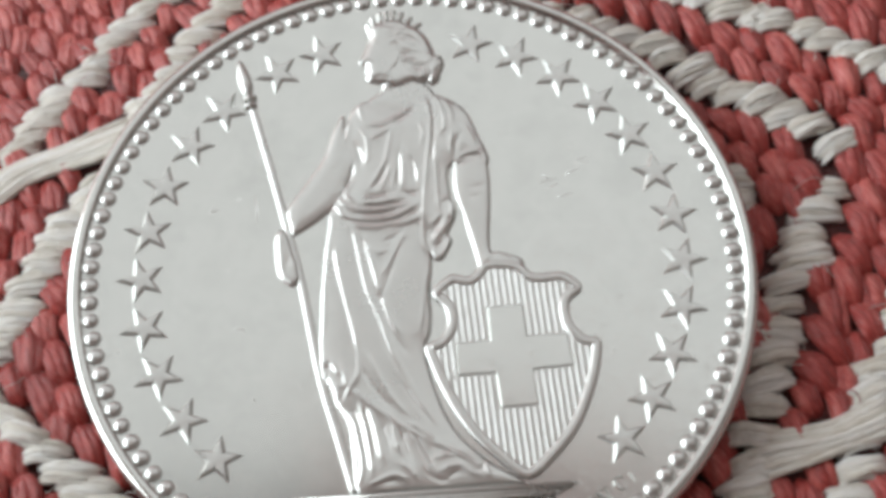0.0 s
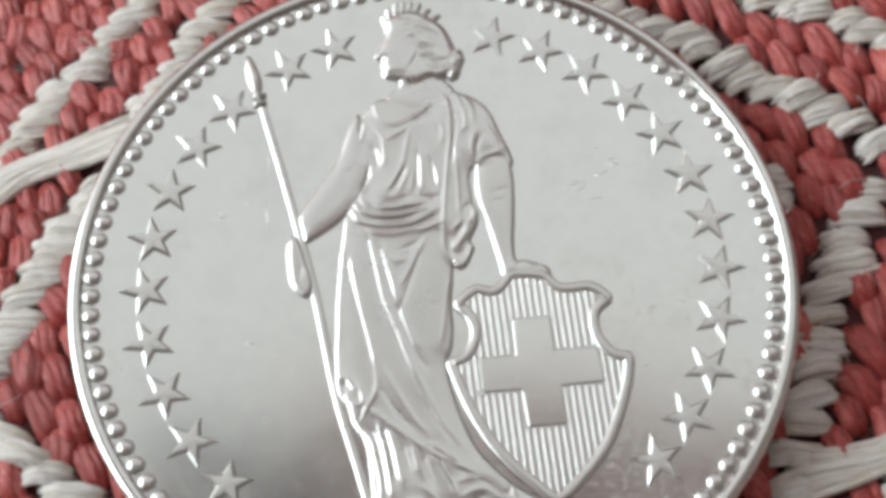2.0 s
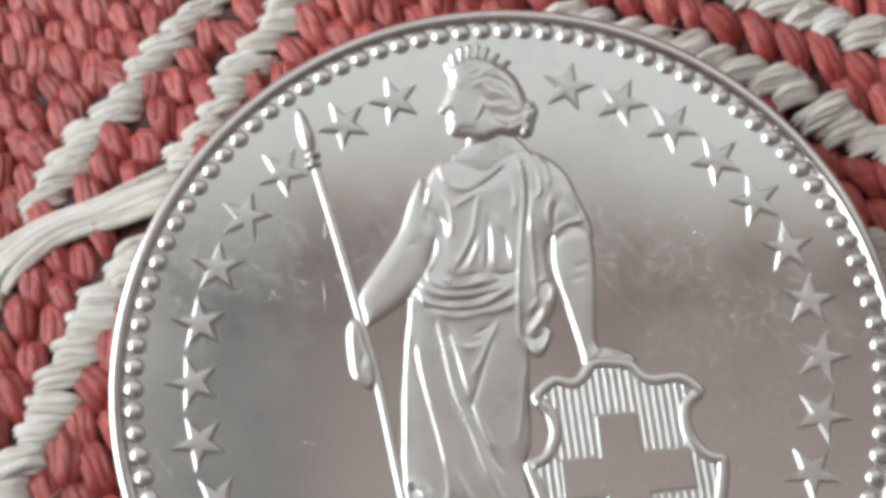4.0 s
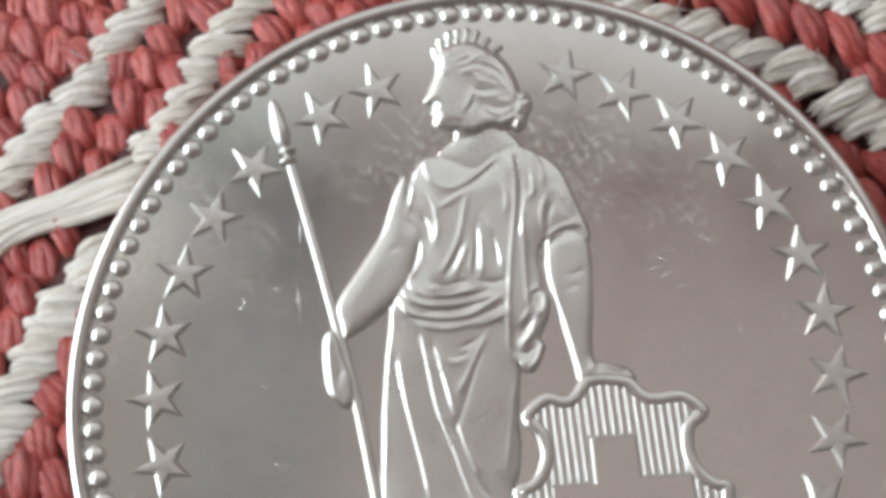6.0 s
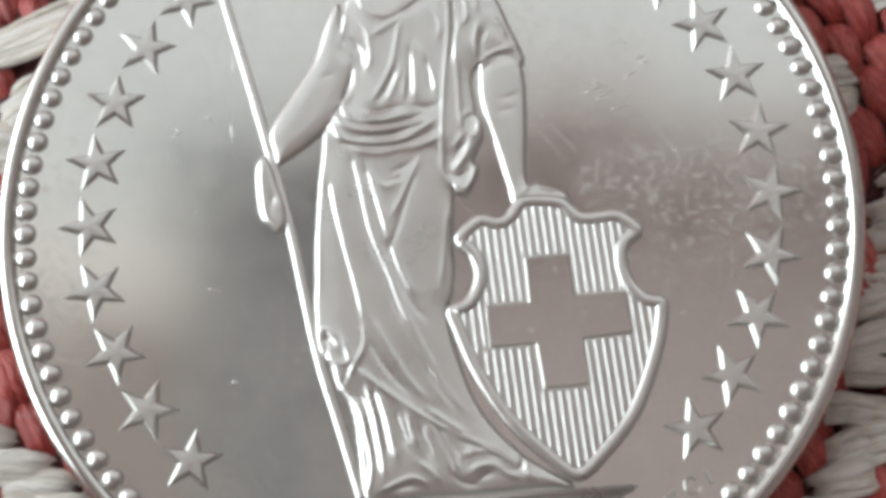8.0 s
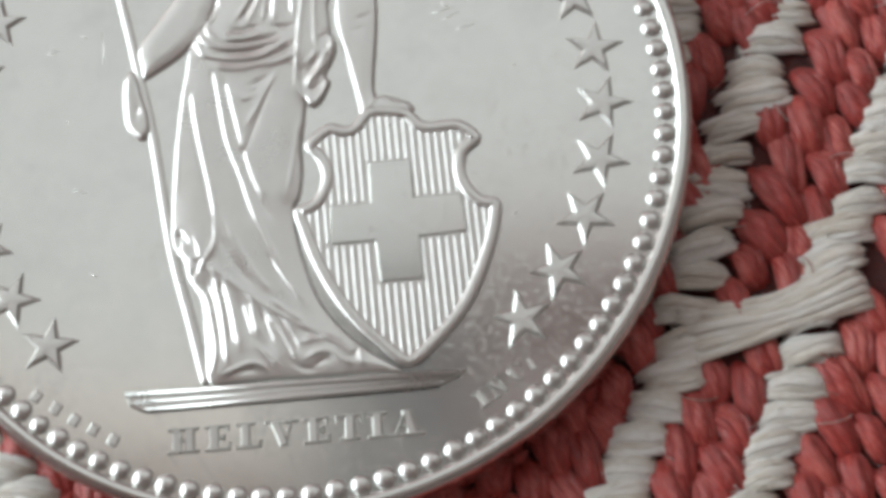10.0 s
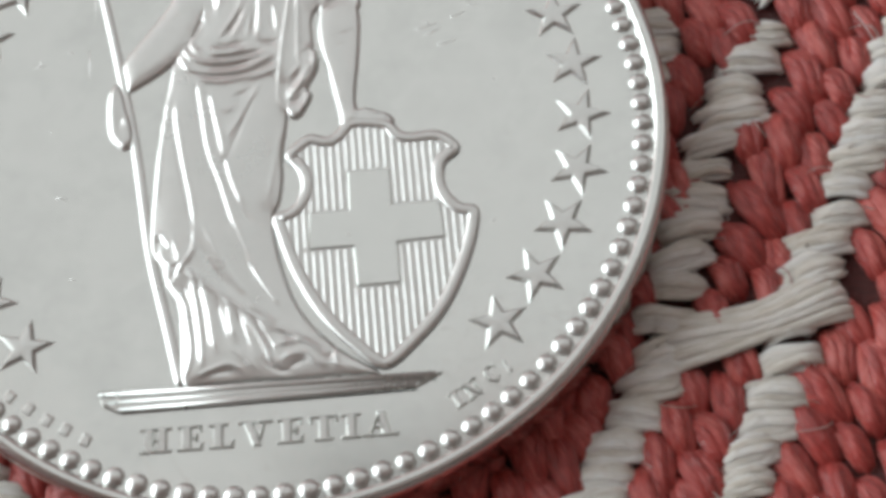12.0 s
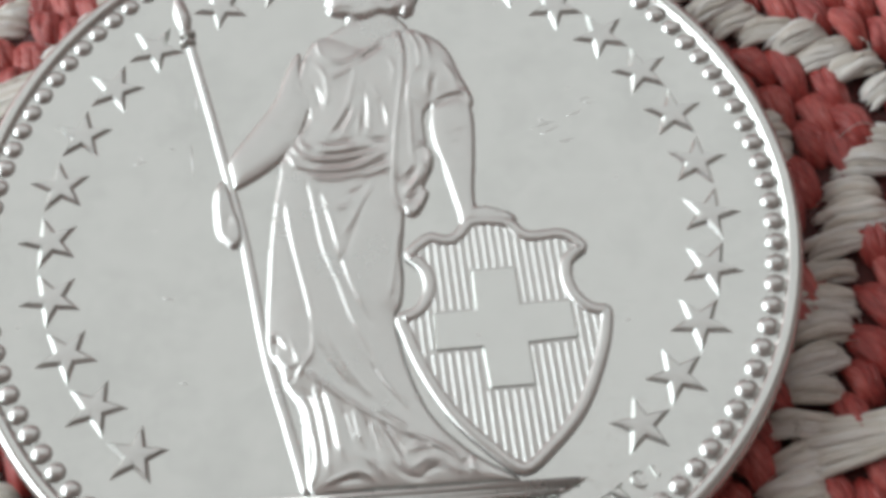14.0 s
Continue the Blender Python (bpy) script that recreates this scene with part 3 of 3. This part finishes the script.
fold(0.047, (-0.76, 4.49), (-0.82, 3.54))
fold(-0.059, (-0.62, 5.66), (-0.62, 4.65), (-0.68, 3.65))
fold(-0.059, (-0.14, 5.16), (0.00, 4.54), (0.08, 3.87))
fold(-0.059, (-1.09, 4.65), (-1.35, 4.05), (-1.62, 3.57))
fold(0.047, (0.16, 6.75), (0.36, 6.22), (0.30, 5.61))
fold(-0.059, (-2.48, 5.66), (-2.23, 5.17), (-2.16, 4.65))
fold(0.047, (-2.46, 4.05), (-2.66, 3.65), (-2.99, 3.39))
# shawl and sleeve
fold(0.056, (0.46, 7.83), (0.62, 7.02), (0.63, 5.88), (0.54, 4.76), (0.45, 3.43), (0.42, 2.34), (0.43, 1.27), (0.59, 0.84), (0.83, 0.53))
fold(-0.056, (0.60, 7.83), (0.78, 7.02), (0.82, 5.88), (0.70, 4.87))
fold(0.056, (0.77, 8.06), (1.14, 7.25), (1.24, 6.45), (1.03, 6.16))
fold(0.056, (0.92, 6.00), (0.85, 5.43), (0.91, 4.54), (0.96, 3.65), (1.03, 2.78), (1.15, 2.45))
fold(0.056, (1.02, 7.99), (1.46, 7.30), (1.59, 6.52))
fold(0.056, (1.65, 6.34), (1.50, 5.66), (1.57, 4.98))
fold(-0.056, (1.86, 6.11), (1.70, 5.54), (1.78, 5.16))
fold(0.056, (1.56, 4.65), (1.84, 5.03), (2.25, 5.25), (2.73, 5.32), (2.93, 5.09), (3.07, 4.65))
fold(-0.056, (1.69, 4.49), (1.94, 4.80), (2.35, 5.03))
fold(0.056, (2.07, 6.52), (2.37, 6.00), (2.53, 5.54))
fold(0.056, (1.05, 2.95), (1.34, 3.17), (1.58, 2.89), (1.49, 2.43))
fold(0.056, (1.37, 2.43), (1.79, 2.08), (1.58, 1.65))
fold(0.056, (0.87, 1.23), (1.18, 1.65), (1.43, 2.13))
fold(0.056, (0.68, 1.91), (0.96, 2.23), (1.09, 2.56))
fold(0.056, (1.46, 1.61), (1.41, 1.06), (1.14, 0.46))
fold(-0.056, (0.71, 1.16), (0.97, 1.01), (1.28, 1.27))
# sash
fold(0.056, (-3.09, 3.26), (-2.77, 2.78), (-2.06, 2.56), (-0.94, 2.67), (-0.09, 2.91))
fold(0.056, (-3.12, 2.87), (-2.77, 2.30), (-1.95, 2.13), (-0.94, 2.24), (-0.33, 2.56), (0.20, 2.91))
fold(-0.056, (-2.00, 3.30), (-1.64, 3.21), (-1.31, 3.30), (-0.90, 3.39))
fold(0.056, (-2.06, 2.91), (-1.45, 2.91), (-0.70, 3.13))
fold(0.056, (-2.40, 1.91), (-1.55, 1.80), (-0.50, 2.08), (0.19, 2.45))
fold(0.056, (-2.78, 3.54), (-2.68, 3.13), (-2.24, 2.87))
fold(-0.056, (-0.49, 3.39), (-0.09, 3.35), (0.28, 3.43))
fold(0.056, (-0.74, 1.87), (-0.13, 2.08), (0.32, 2.34))
fold(-0.056, (-2.76, 2.19), (-1.85, 2.04), (-0.74, 2.13), (0.24, 2.60))
fold(-0.056, (-2.06, 2.74), (-1.04, 2.82), (-0.23, 3.08))
fold(0.056, (-2.17, 3.17), (-1.72, 3.06), (-1.15, 3.17))
fold(-0.056, (-2.20, 2.39), (-1.25, 2.41), (-0.49, 2.73))
# thigh and long folds
fold(-0.036, (-3.23, 0.90), (-3.10, 0.02), (-2.77, -1.28), (-2.42, -2.56), (-2.18, -3.60), (-2.04, -4.42))
fold(0.036, (-3.11, 0.90), (-2.96, 0.02), (-2.64, -1.28), (-2.28, -2.56), (-2.06, -3.50))
fold(-0.036, (-2.55, 1.77), (-2.30, 0.66), (-1.95, -0.87), (-1.41, -2.16), (-1.03, -3.21), (-0.54, -4.28), (0.10, -5.50), (0.90, -6.50))
fold(0.036, (-2.41, 1.77), (-2.15, 0.65), (-1.80, -0.83), (-1.26, -2.12), (-0.86, -3.17), (-0.36, -4.21), (0.27, -5.38))
fold(-0.036, (-2.13, 1.42), (-1.80, 0.42), (-1.35, -1.10), (-1.01, -2.17), (-0.57, -3.05), (-0.11, -3.68))
fold(0.036, (-1.97, 1.42), (-1.64, 0.42), (-1.22, -1.06), (-0.86, -2.07), (-0.45, -2.85))
fold(0.036, (-1.23, -0.35), (-0.89, 0.29), (-0.55, 1.05), (-0.28, 1.70))
fold(-0.036, (-1.26, -1.40), (-1.02, -0.68), (-0.70, 0.39), (-0.42, 1.22))
fold(0.036, (-1.59, 0.81), (-1.31, 0.69), (-1.00, 0.84))
fold(-0.036, (-1.18, 1.15), (-0.80, 1.34), (-0.56, 1.51))
fold(0.036, (-1.87, 0.82), (-1.56, -0.13), (-1.28, -1.32))
fold(-0.036, (-1.18, 0.89), (-0.97, 0.97), (-0.87, 1.14))
fold(0.036, (0.34, -2.66), (0.46, -1.57), (0.57, -0.07))
fold(0.036, (-3.41, 1.35), (-3.53, 0.03), (-3.47, -1.48), (-3.44, -2.74))
fold(-0.036, (-3.17, -3.99), (-3.23, -5.00))
fold(0.036, (-1.76, -3.61), (-1.32, -4.43), (-0.69, -5.45), (-0.09, -6.15))
fold(-0.036, (-1.90, -4.22), (-1.36, -5.13), (-0.65, -5.94))
fold(0.036, (-0.92, -3.52), (-0.37, -4.65), (0.45, -5.76), (1.05, -6.56))
# shawl end
fold(0.047, (0.81, 1.30), (1.14, 1.73), (1.36, 2.33))
fold(0.047, (1.05, 0.48), (1.41, 0.95), (1.59, 1.65), (1.59, 2.95))
fold(0.047, (0.63, 0.91), (0.88, 0.66), (1.05, 0.43))
fold(-0.047, (0.70, 1.45), (0.97, 1.89), (1.19, 2.15))
fold(0.047, (1.35, 2.28), (1.65, 2.59), (1.75, 2.99))
fold(0.047, (1.17, 0.30), (1.16, -0.31))
fold(0.047, (1.61, 0.90), (1.61, -0.01))
# gathered hem
fold(0.054, (-3.53, -4.06), (-3.20, -3.95), (-2.84, -4.36))
fold(0.054, (-2.77, -4.08), (-2.53, -4.61), (-2.44, -5.06))
fold(0.054, (-2.14, -3.64), (-2.02, -4.42), (-2.29, -5.02), (-2.62, -5.61))
fold(0.054, (-3.23, -4.60), (-2.78, -5.01), (-2.45, -4.93))
fold(-0.054, (-3.37, -4.31), (-3.11, -4.23), (-2.90, -4.56))
fold(-0.054, (-2.43, -5.18), (-2.56, -5.45), (-2.76, -5.65))
fold(0.054, (-2.30, -5.14), (-1.96, -5.42), (-1.41, -5.83), (-0.78, -6.28), (-0.05, -6.76), (0.75, -7.20))
fold(0.054, (0.75, -7.20), (1.31, -7.44), (1.87, -7.71), (2.62, -8.14))
fold(-0.054, (0.91, -7.39), (1.47, -7.63), (2.21, -7.98))
fold(0.054, (1.08, -7.20), (0.51, -6.84), (-0.07, -6.44))
# lower folds and feet
fold(0.055, (-2.42, -6.01), (-2.14, -6.41), (-1.95, -7.19), (-1.76, -7.97), (-1.81, -8.69), (-1.97, -9.03))
fold(-0.055, (-2.30, -5.86), (-1.95, -6.51), (-1.73, -7.39), (-1.58, -8.35))
fold(0.055, (-1.97, -5.54), (-1.70, -6.61), (-1.46, -7.78), (-1.35, -8.58))
fold(-0.055, (-1.79, -5.73), (-1.48, -6.81), (-1.25, -7.98))
fold(0.055, (-1.61, -5.87), (-1.33, -6.62), (-1.09, -7.59), (-0.93, -8.11))
fold(-0.055, (-1.10, -6.43), (-0.84, -7.21), (-0.65, -7.68))
fold(0.055, (-0.71, -6.43), (-0.51, -7.22), (-0.35, -7.68))
fold(-0.055, (-0.37, -6.83), (-0.06, -7.61), (0.11, -8.03))
fold(0.055, (-0.23, -6.79), (0.26, -7.32), (0.67, -8.00), (0.90, -8.50))
fold(-0.055, (0.15, -6.95), (0.63, -7.62), (0.95, -8.19))
fold(0.055, (-1.54, -8.96), (-1.11, -8.76), (-0.58, -8.55), (-0.20, -8.65), (0.02, -8.88))
fold(0.055, (-0.37, -8.03), (0.06, -8.37), (0.37, -8.76))
fold(-0.055, (-1.14, -8.89), (-0.64, -8.78), (-0.31, -8.82))
fold(0.055, (1.15, -8.41), (1.50, -8.20), (1.95, -8.17), (2.27, -8.40), (2.82, -8.60))
fold(-0.055, (1.38, -8.69), (1.78, -8.43), (2.09, -8.51))
fold(0.055, (2.86, -7.84), (2.95, -8.41), (3.22, -8.71))
fold(0.055, (0.97, -7.85), (1.66, -7.73), (2.25, -7.93))
fold(-0.055, (0.60, -8.38), (0.98, -8.67), (1.53, -8.77))
fold(-0.055, (2.92, -7.65), (2.76, -8.22), (2.41, -8.33))
# hands
fold(-0.05, (-5.00, 0.60), (-4.98, 0.24), (-4.99, -0.06))
fold(0.05, (-4.80, 0.63), (-4.70, 0.19), (-4.56, -0.20))
fold(0.05, (-5.34, 1.63), (-5.33, 0.74), (-5.19, -0.06))
fold(0.05, (3.36, 0.72), (3.85, 0.58), (4.33, 0.54))
fold(0.05, (2.95, 0.43), (3.36, 0.81), (4.09, 0.90))
fold(-0.035, (2.37, 3.61), (2.61, 3.67), (2.82, 3.78))
fold(-0.035, (2.32, 3.17), (2.65, 3.26))
fold(-0.035, (-3.45, 4.41), (-3.17, 4.50))
tall = np.maximum(tall, 0)
pad = np.pad(tall, 1, mode="edge")
tall = (4 * tall + pad[:-2, 1:-1] + pad[2:, 1:-1] + pad[1:-1, :-2] + pad[1:-1, 2:]) / 8
keep = tall > 0.004
number = np.full(gx.shape, -1)
cells = keep[:-1, :-1] | keep[1:, :-1] | keep[:-1, 1:] | keep[1:, 1:]
used = np.zeros(gx.shape, dtype=bool)
for sx in (slice(None, -1), slice(1, None)):
    for sy in (slice(None, -1), slice(1, None)):
        used[sx, sy] |= cells
number[used] = np.arange(used.sum())
verts = np.stack([gx[used], gy[used], np.where(keep[used], tall[used], -0.02) + UP], 1).tolist()
ci, cj = np.nonzero(cells)
faces = np.stack([number[ci, cj], number[ci + 1, cj], number[ci + 1, cj + 1], number[ci, cj + 1]], 1).tolist()
link("standing_figure", verts, faces, RELIEF, coin, "raised draped standing figure")

# small nicks and scratches in the field
for x, y, turn, long in ((5.41, 3.95, 17, 1.05), (5.65, 3.73, 30, 0.82), (6.17, 3.31, 14, 0.82), (6.85, 4.99, 19, 0.64), (6.52, 4.41, 27, 0.69), (5.42, 4.13, -33, 0.46), (-8.14, 2.67, -65, 0.41), (-6.43, 5.05, -86, 1.49), (-6.38, 2.65, -82, 1.67),
                         (-7.10, 3.11, -19, 0.32), (-6.61, -2.61, -14, 0.24), (-8.11, 2.55, 19, 0.62), (7.05, 4.82, -1, 0.48), (-6.74, -2.59, -8, 0.53), (-5.98, -5.55, -19, 0.33), (7.85, -3.49, 21, 0.32), (-4.64, 1.11, -14, 0.21), (-7.38, -0.08, -28, 0.19)):
    c, s = math.cos(radians(turn)) * long / 2, math.sin(radians(turn)) * long / 2
    link("scratch", *tube([(x - c, y - s), (x + 0.02, y), (x + c, y + s)], [0.008, 0.02, 0.008], 0.7, UP + 0.014, 4), RELIEF, coin)

# the spear that the figure holds
way = glide([(-6.97, 7.94), (-5.89, 4.51), (-5.08, 1.79), (-4.37, -0.72), (-3.48, -4.56), (-2.70, -7.00), (-1.98, -9.27)], 6)
spear = link("spear", *tube(way, np.linspace(0.15, 0.19, len(way)), 0.55, UP), RELIEF, coin, "long thin raised spear")
tip = glide([(-7.49, 9.69), (-7.29, 8.98), (-7.11, 8.41), (-6.97, 7.94)], 5)
link("spearhead", *tube(tip, [0.03 + 0.27 * math.sin(math.pi * min(i / (len(tip) - 1) * 0.92 + 0.02, 1)) ** 0.8 for i in range(len(tip))], 0.9, UP, 6), RELIEF, spear)
for s in (0.0, 0.35):
    link("collar", *tube([(-7.19 + 0.1 * s, 7.76 - s), (-6.92 + 0.1 * s, 7.84 - s), (-6.65 + 0.1 * s, 7.9 - s)], [0.1, 0.15, 0.1], 1.9, UP), RELIEF, spear)

# the shield
OUTLINE = [(0.74, -1.02), (1.51, -0.23), (2.26, -0.31), (2.80, 0.32), (3.55, 0.41), (4.30, 0.27), (4.86, -0.20), (5.98, -0.14), (6.77, -0.82), (6.24, -1.45), (6.30, -2.28),
           (6.79, -2.87), (7.37, -3.01), (7.35, -4.03), (6.99, -5.36), (6.44, -6.65), (5.59, -7.78), (4.49, -8.71), (3.29, -7.90), (2.20, -6.80), (1.30, -5.39), (0.72, -4.06),
           (0.51, -3.28), (1.11, -2.96), (1.39, -2.32), (1.25, -1.67)]
edge = glide(OUTLINE, 4, closed=True)
pv, pf = prism(edge, UP - 0.06, UP + 0.10, 0.12)
shield = link("shield", pv, pf, RELIEF, coin, "raised shield with a plain cross on a ruled ground", smooth=False)
n = len(edge)
inner = np.array([v[:2] for v in prism(edge, 0, 1, 0.22)[0][n:]])
loop = np.vstack([inner, inner[:2]])
link("border", *tube(loop, [0.21] * len(loop), 0.44, UP + 0.10), RELIEF, shield)
CROSS = [(2.94, -1.69), (4.38, -1.58), (4.52, -2.91), (6.10, -2.81), (6.30, -4.14), (4.75, -4.31), (4.91, -5.75), (3.47, -5.87), (3.26, -4.45), (1.81, -4.57), (1.73, -3.23), (3.06, -3.10)]
link("cross", *prism(CROSS, UP + 0.09, UP + 0.17, 0.05), FIELD, shield, "plain flat raised cross", smooth=False)
# fine upright rules between border and cross
field = np.array([v[:2] for v in prism(edge, 0, 1, 0.36)[0][n:]])
arms = np.array([v[:2] for v in prism(CROSS, 0, 1, -0.06)[0][12:]])
slope = np.array([-0.118, 1.0])
slope /= np.linalg.norm(slope)
for k in range(-15, 16):
    foot = np.array([4.04 + 0.262 * k, -3.95])
    run = np.arange(-6, 6, 0.04)
    px, py = foot[0] + run * slope[0], foot[1] + run * slope[1]
    ok = inside(px, py, field) & ~inside(px, py, arms)
    start = None
    for i in range(len(run)):
        if ok[i] and start is None:
            start = i
        if start is not None and (not ok[i] or i == len(run) - 1):
            if i - start > 8:
                line = [(px[start], py[start]), (px[i - 1], py[i - 1])]
                link("rule", *tube(line, [0.08, 0.08], 0.36, UP + 0.112, 8), RELIEF, shield, smooth=False)
            start = None

# the ledge under the figure, in two steps
ledge = link("ledge", *prism([(-4.64, -9.49), (6.34, -8.77), (5.56, -9.29), (-3.92, -10.18), (-4.45, -9.95)], UP - 0.02, UP + 0.14, 0.07), RELIEF, coin,
             "long low raised ledge", smooth=False)
for a, b, r in (((-4.57, -9.59), (6.10, -8.88), 0.11), ((-4.27, -9.84), (5.79, -9.07), 0.06), ((-3.87, -10.07), (5.48, -9.25), 0.08)):
    link("moulding", *tube([a, ((a[0] + b[0]) / 2, (a[1] + b[1]) / 2), b], [r, r, r], 1.1, UP + 0.14, 6), RELIEF, ledge)


THICK, THIN, FOOT = 0.33, 0.12, 0.13


def box(x0, y0, x1, y1):
    return [(x0, y0), (x1, y0), (x1, y1), (x0, y1)]


def slant(x0, y0, x1, y1, wide):
    return [(x0, y0), (x0 + wide, y0), (x1 + wide, y1), (x1, y1)]


def strokes(char, w, h):
    """The strokes of a serif capital, each an outline, in a box w wide and h high."""
    a, out = FOOT * 1.2, []

    def stem(x, wide=THICK, top=True, foot=True):
        out.append(box(x, 0, x + wide, h))
        if foot:
            out.append(box(x - a, 0, x + wide + a, FOOT))
        if top:
            out.append(box(x - a, h - FOOT, x + wide + a, h))

    if char == "H":
        stem(a), stem(w - a - THICK)
        out.append(box(a + THICK, h / 2 - THIN / 2, w - a - THICK, h / 2 + THIN / 2))
    elif char in "EL":
        stem(a)
        out.append(box(a + THICK, 0, w, THIN))
        out.append(slant(w - THIN * 1.6, 0, w - THIN * 0.7, h * 0.34, THIN))
        if char == "E":
            out.append(box(a + THICK, h - THIN, w - 0.04, h))
            out.append(slant(w - THIN * 1.2, h * 0.7, w - THIN * 1.8, h, THIN))
            out.append(box(a + THICK, h / 2 - THIN / 2, w * 0.72, h / 2 + THIN / 2))
            out.append(box(w * 0.66, h * 0.34, w * 0.66 + THIN, h * 0.66))
    elif char == "T":
        stem(w / 2 - THICK / 2, top=False)
        out.append(box(0, h - THIN, w, h))
        out.append(slant(0.02, h * 0.66, 0, h, THIN))
        out.append(slant(w - THIN - 0.02, h * 0.66, w - THIN, h, THIN))
    elif char == "I":
        stem(w / 2 - THICK / 2)
    elif char == "V":
        out.append(slant(w * 0.40, 0, a * 0.6, h, THICK))
        out.append(slant(w * 0.50, 0, w - a - THIN, h, THIN))
        out.append(box(-a * 0.4, h - FOOT, a * 1.6 + THICK, h))
        out.append(box(w - 2 * a - THIN, h - FOOT, w + a * 0.2, h))
    elif char == "A":
        out.append(slant(w - a - THICK, 0, w * 0.36, h, THICK * 0.95))
        out.append(slant(a * 0.7, 0, w * 0.44, h, THIN))
        out.append(box(w * 0.24, h * 0.3, w * 0.72, h * 0.3 + THIN))
        out.append(box(-a * 0.3, 0, a * 1.8 + THIN, FOOT))
        out.append(box(w - 2 * a - THICK, 0, w + a * 0.3, FOOT))
    elif char == "N":
        stem(a * 0.7, THIN), stem(w - a * 0.7 - THIN, THIN, foot=False)
        out.append(slant(w - a * 0.7 - THIN - 0.1, 0, a * 0.5, h, THICK * 0.7))
    elif char == "C":
        ring = [(w / 2 + (w / 2 - k) * math.cos(radians(q)), h / 2 + (h / 2 - 0.5 * k) * math.sin(radians(q)))
                for k, way in ((0, range(45, 316, 30)), (0.15, range(315, 44, -30))) for q in way]
        out.append(ring)
        out.append(box(w * 0.8, h * 0.62, w * 0.8 + THIN, h * 0.95))
    return out


def letter(char, x, y, turn, tall, wide, parent):
    """One raised letter, its foot at x, y."""
    verts, faces = [], []
    c, s = math.cos(turn), math.sin(turn)
    size = tall / 0.86
    for n, outline in enumerate(strokes(char, wide / size, 0.86)):
        sv, sf = prism(outline, UP - 0.02, UP + 0.105 + 0.004 * n, 0.055)
        o = len(verts)
        verts += [(x + size * (a * c - b * s), y + size * (a * s + b * c), z) for a, b, z in sv]
        faces += [tuple(o + i for i in f) for f in sf]
    return link("letter", verts, faces, RELIEF, parent, smooth=False)


words = link("inscription", *prism([(-2.9, -11.5), (-2.88, -11.5), (-2.88, -11.48), (-2.9, -11.48)], UP - 0.02, UP + 0.01, 0.002), RELIEF, coin, "raised capital letters")
at = 0.0
for char, wide in zip("HELVETIA", (1.04, 0.86, 0.84, 1.04, 0.86, 0.96, 0.50, 1.06)):
    letter(char, -3.10 + at * math.cos(radians(4.7)), -11.52 + at * math.sin(radians(4.7)), radians(4.7), 0.86, wide, words)
    at += wide + 0.135
for char, x, y, turn, wide in (("I", 6.80, -10.04, 36, 0.40), ("N", 7.23, -9.76, 39, 0.58), ("C", 7.88, -9.24, 43, 0.52)):
    letter(char, x, y, radians(turn), 0.60, wide, words)
mark = link("mark", *prism([(8.40, -8.82), (8.52, -8.72), (8.28, -8.34), (8.15, -8.44)], UP - 0.02, UP + 0.12, 0.03), RELIEF, words, smooth=False)
# a small engraved name as plain bars
for x, y, turn in ((-7.48, -9.62, -33), (-6.81, -10.02, -30), (-6.17, -10.39, -28), (-5.53, -10.70, -26), (-4.86, -11.04, -24)):
    c, s = math.cos(radians(turn)), math.sin(radians(turn))
    corners = [(x + a * c - b * s, y + a * s + b * c) for a, b in ((-0.2, -0.22), (0.2, -0.22), (0.2, 0.22), (-0.2, 0.22))]
    link("bar", *prism(corners, UP - 0.02, UP + 0.05, 0.08), RELIEF, words, smooth=False)
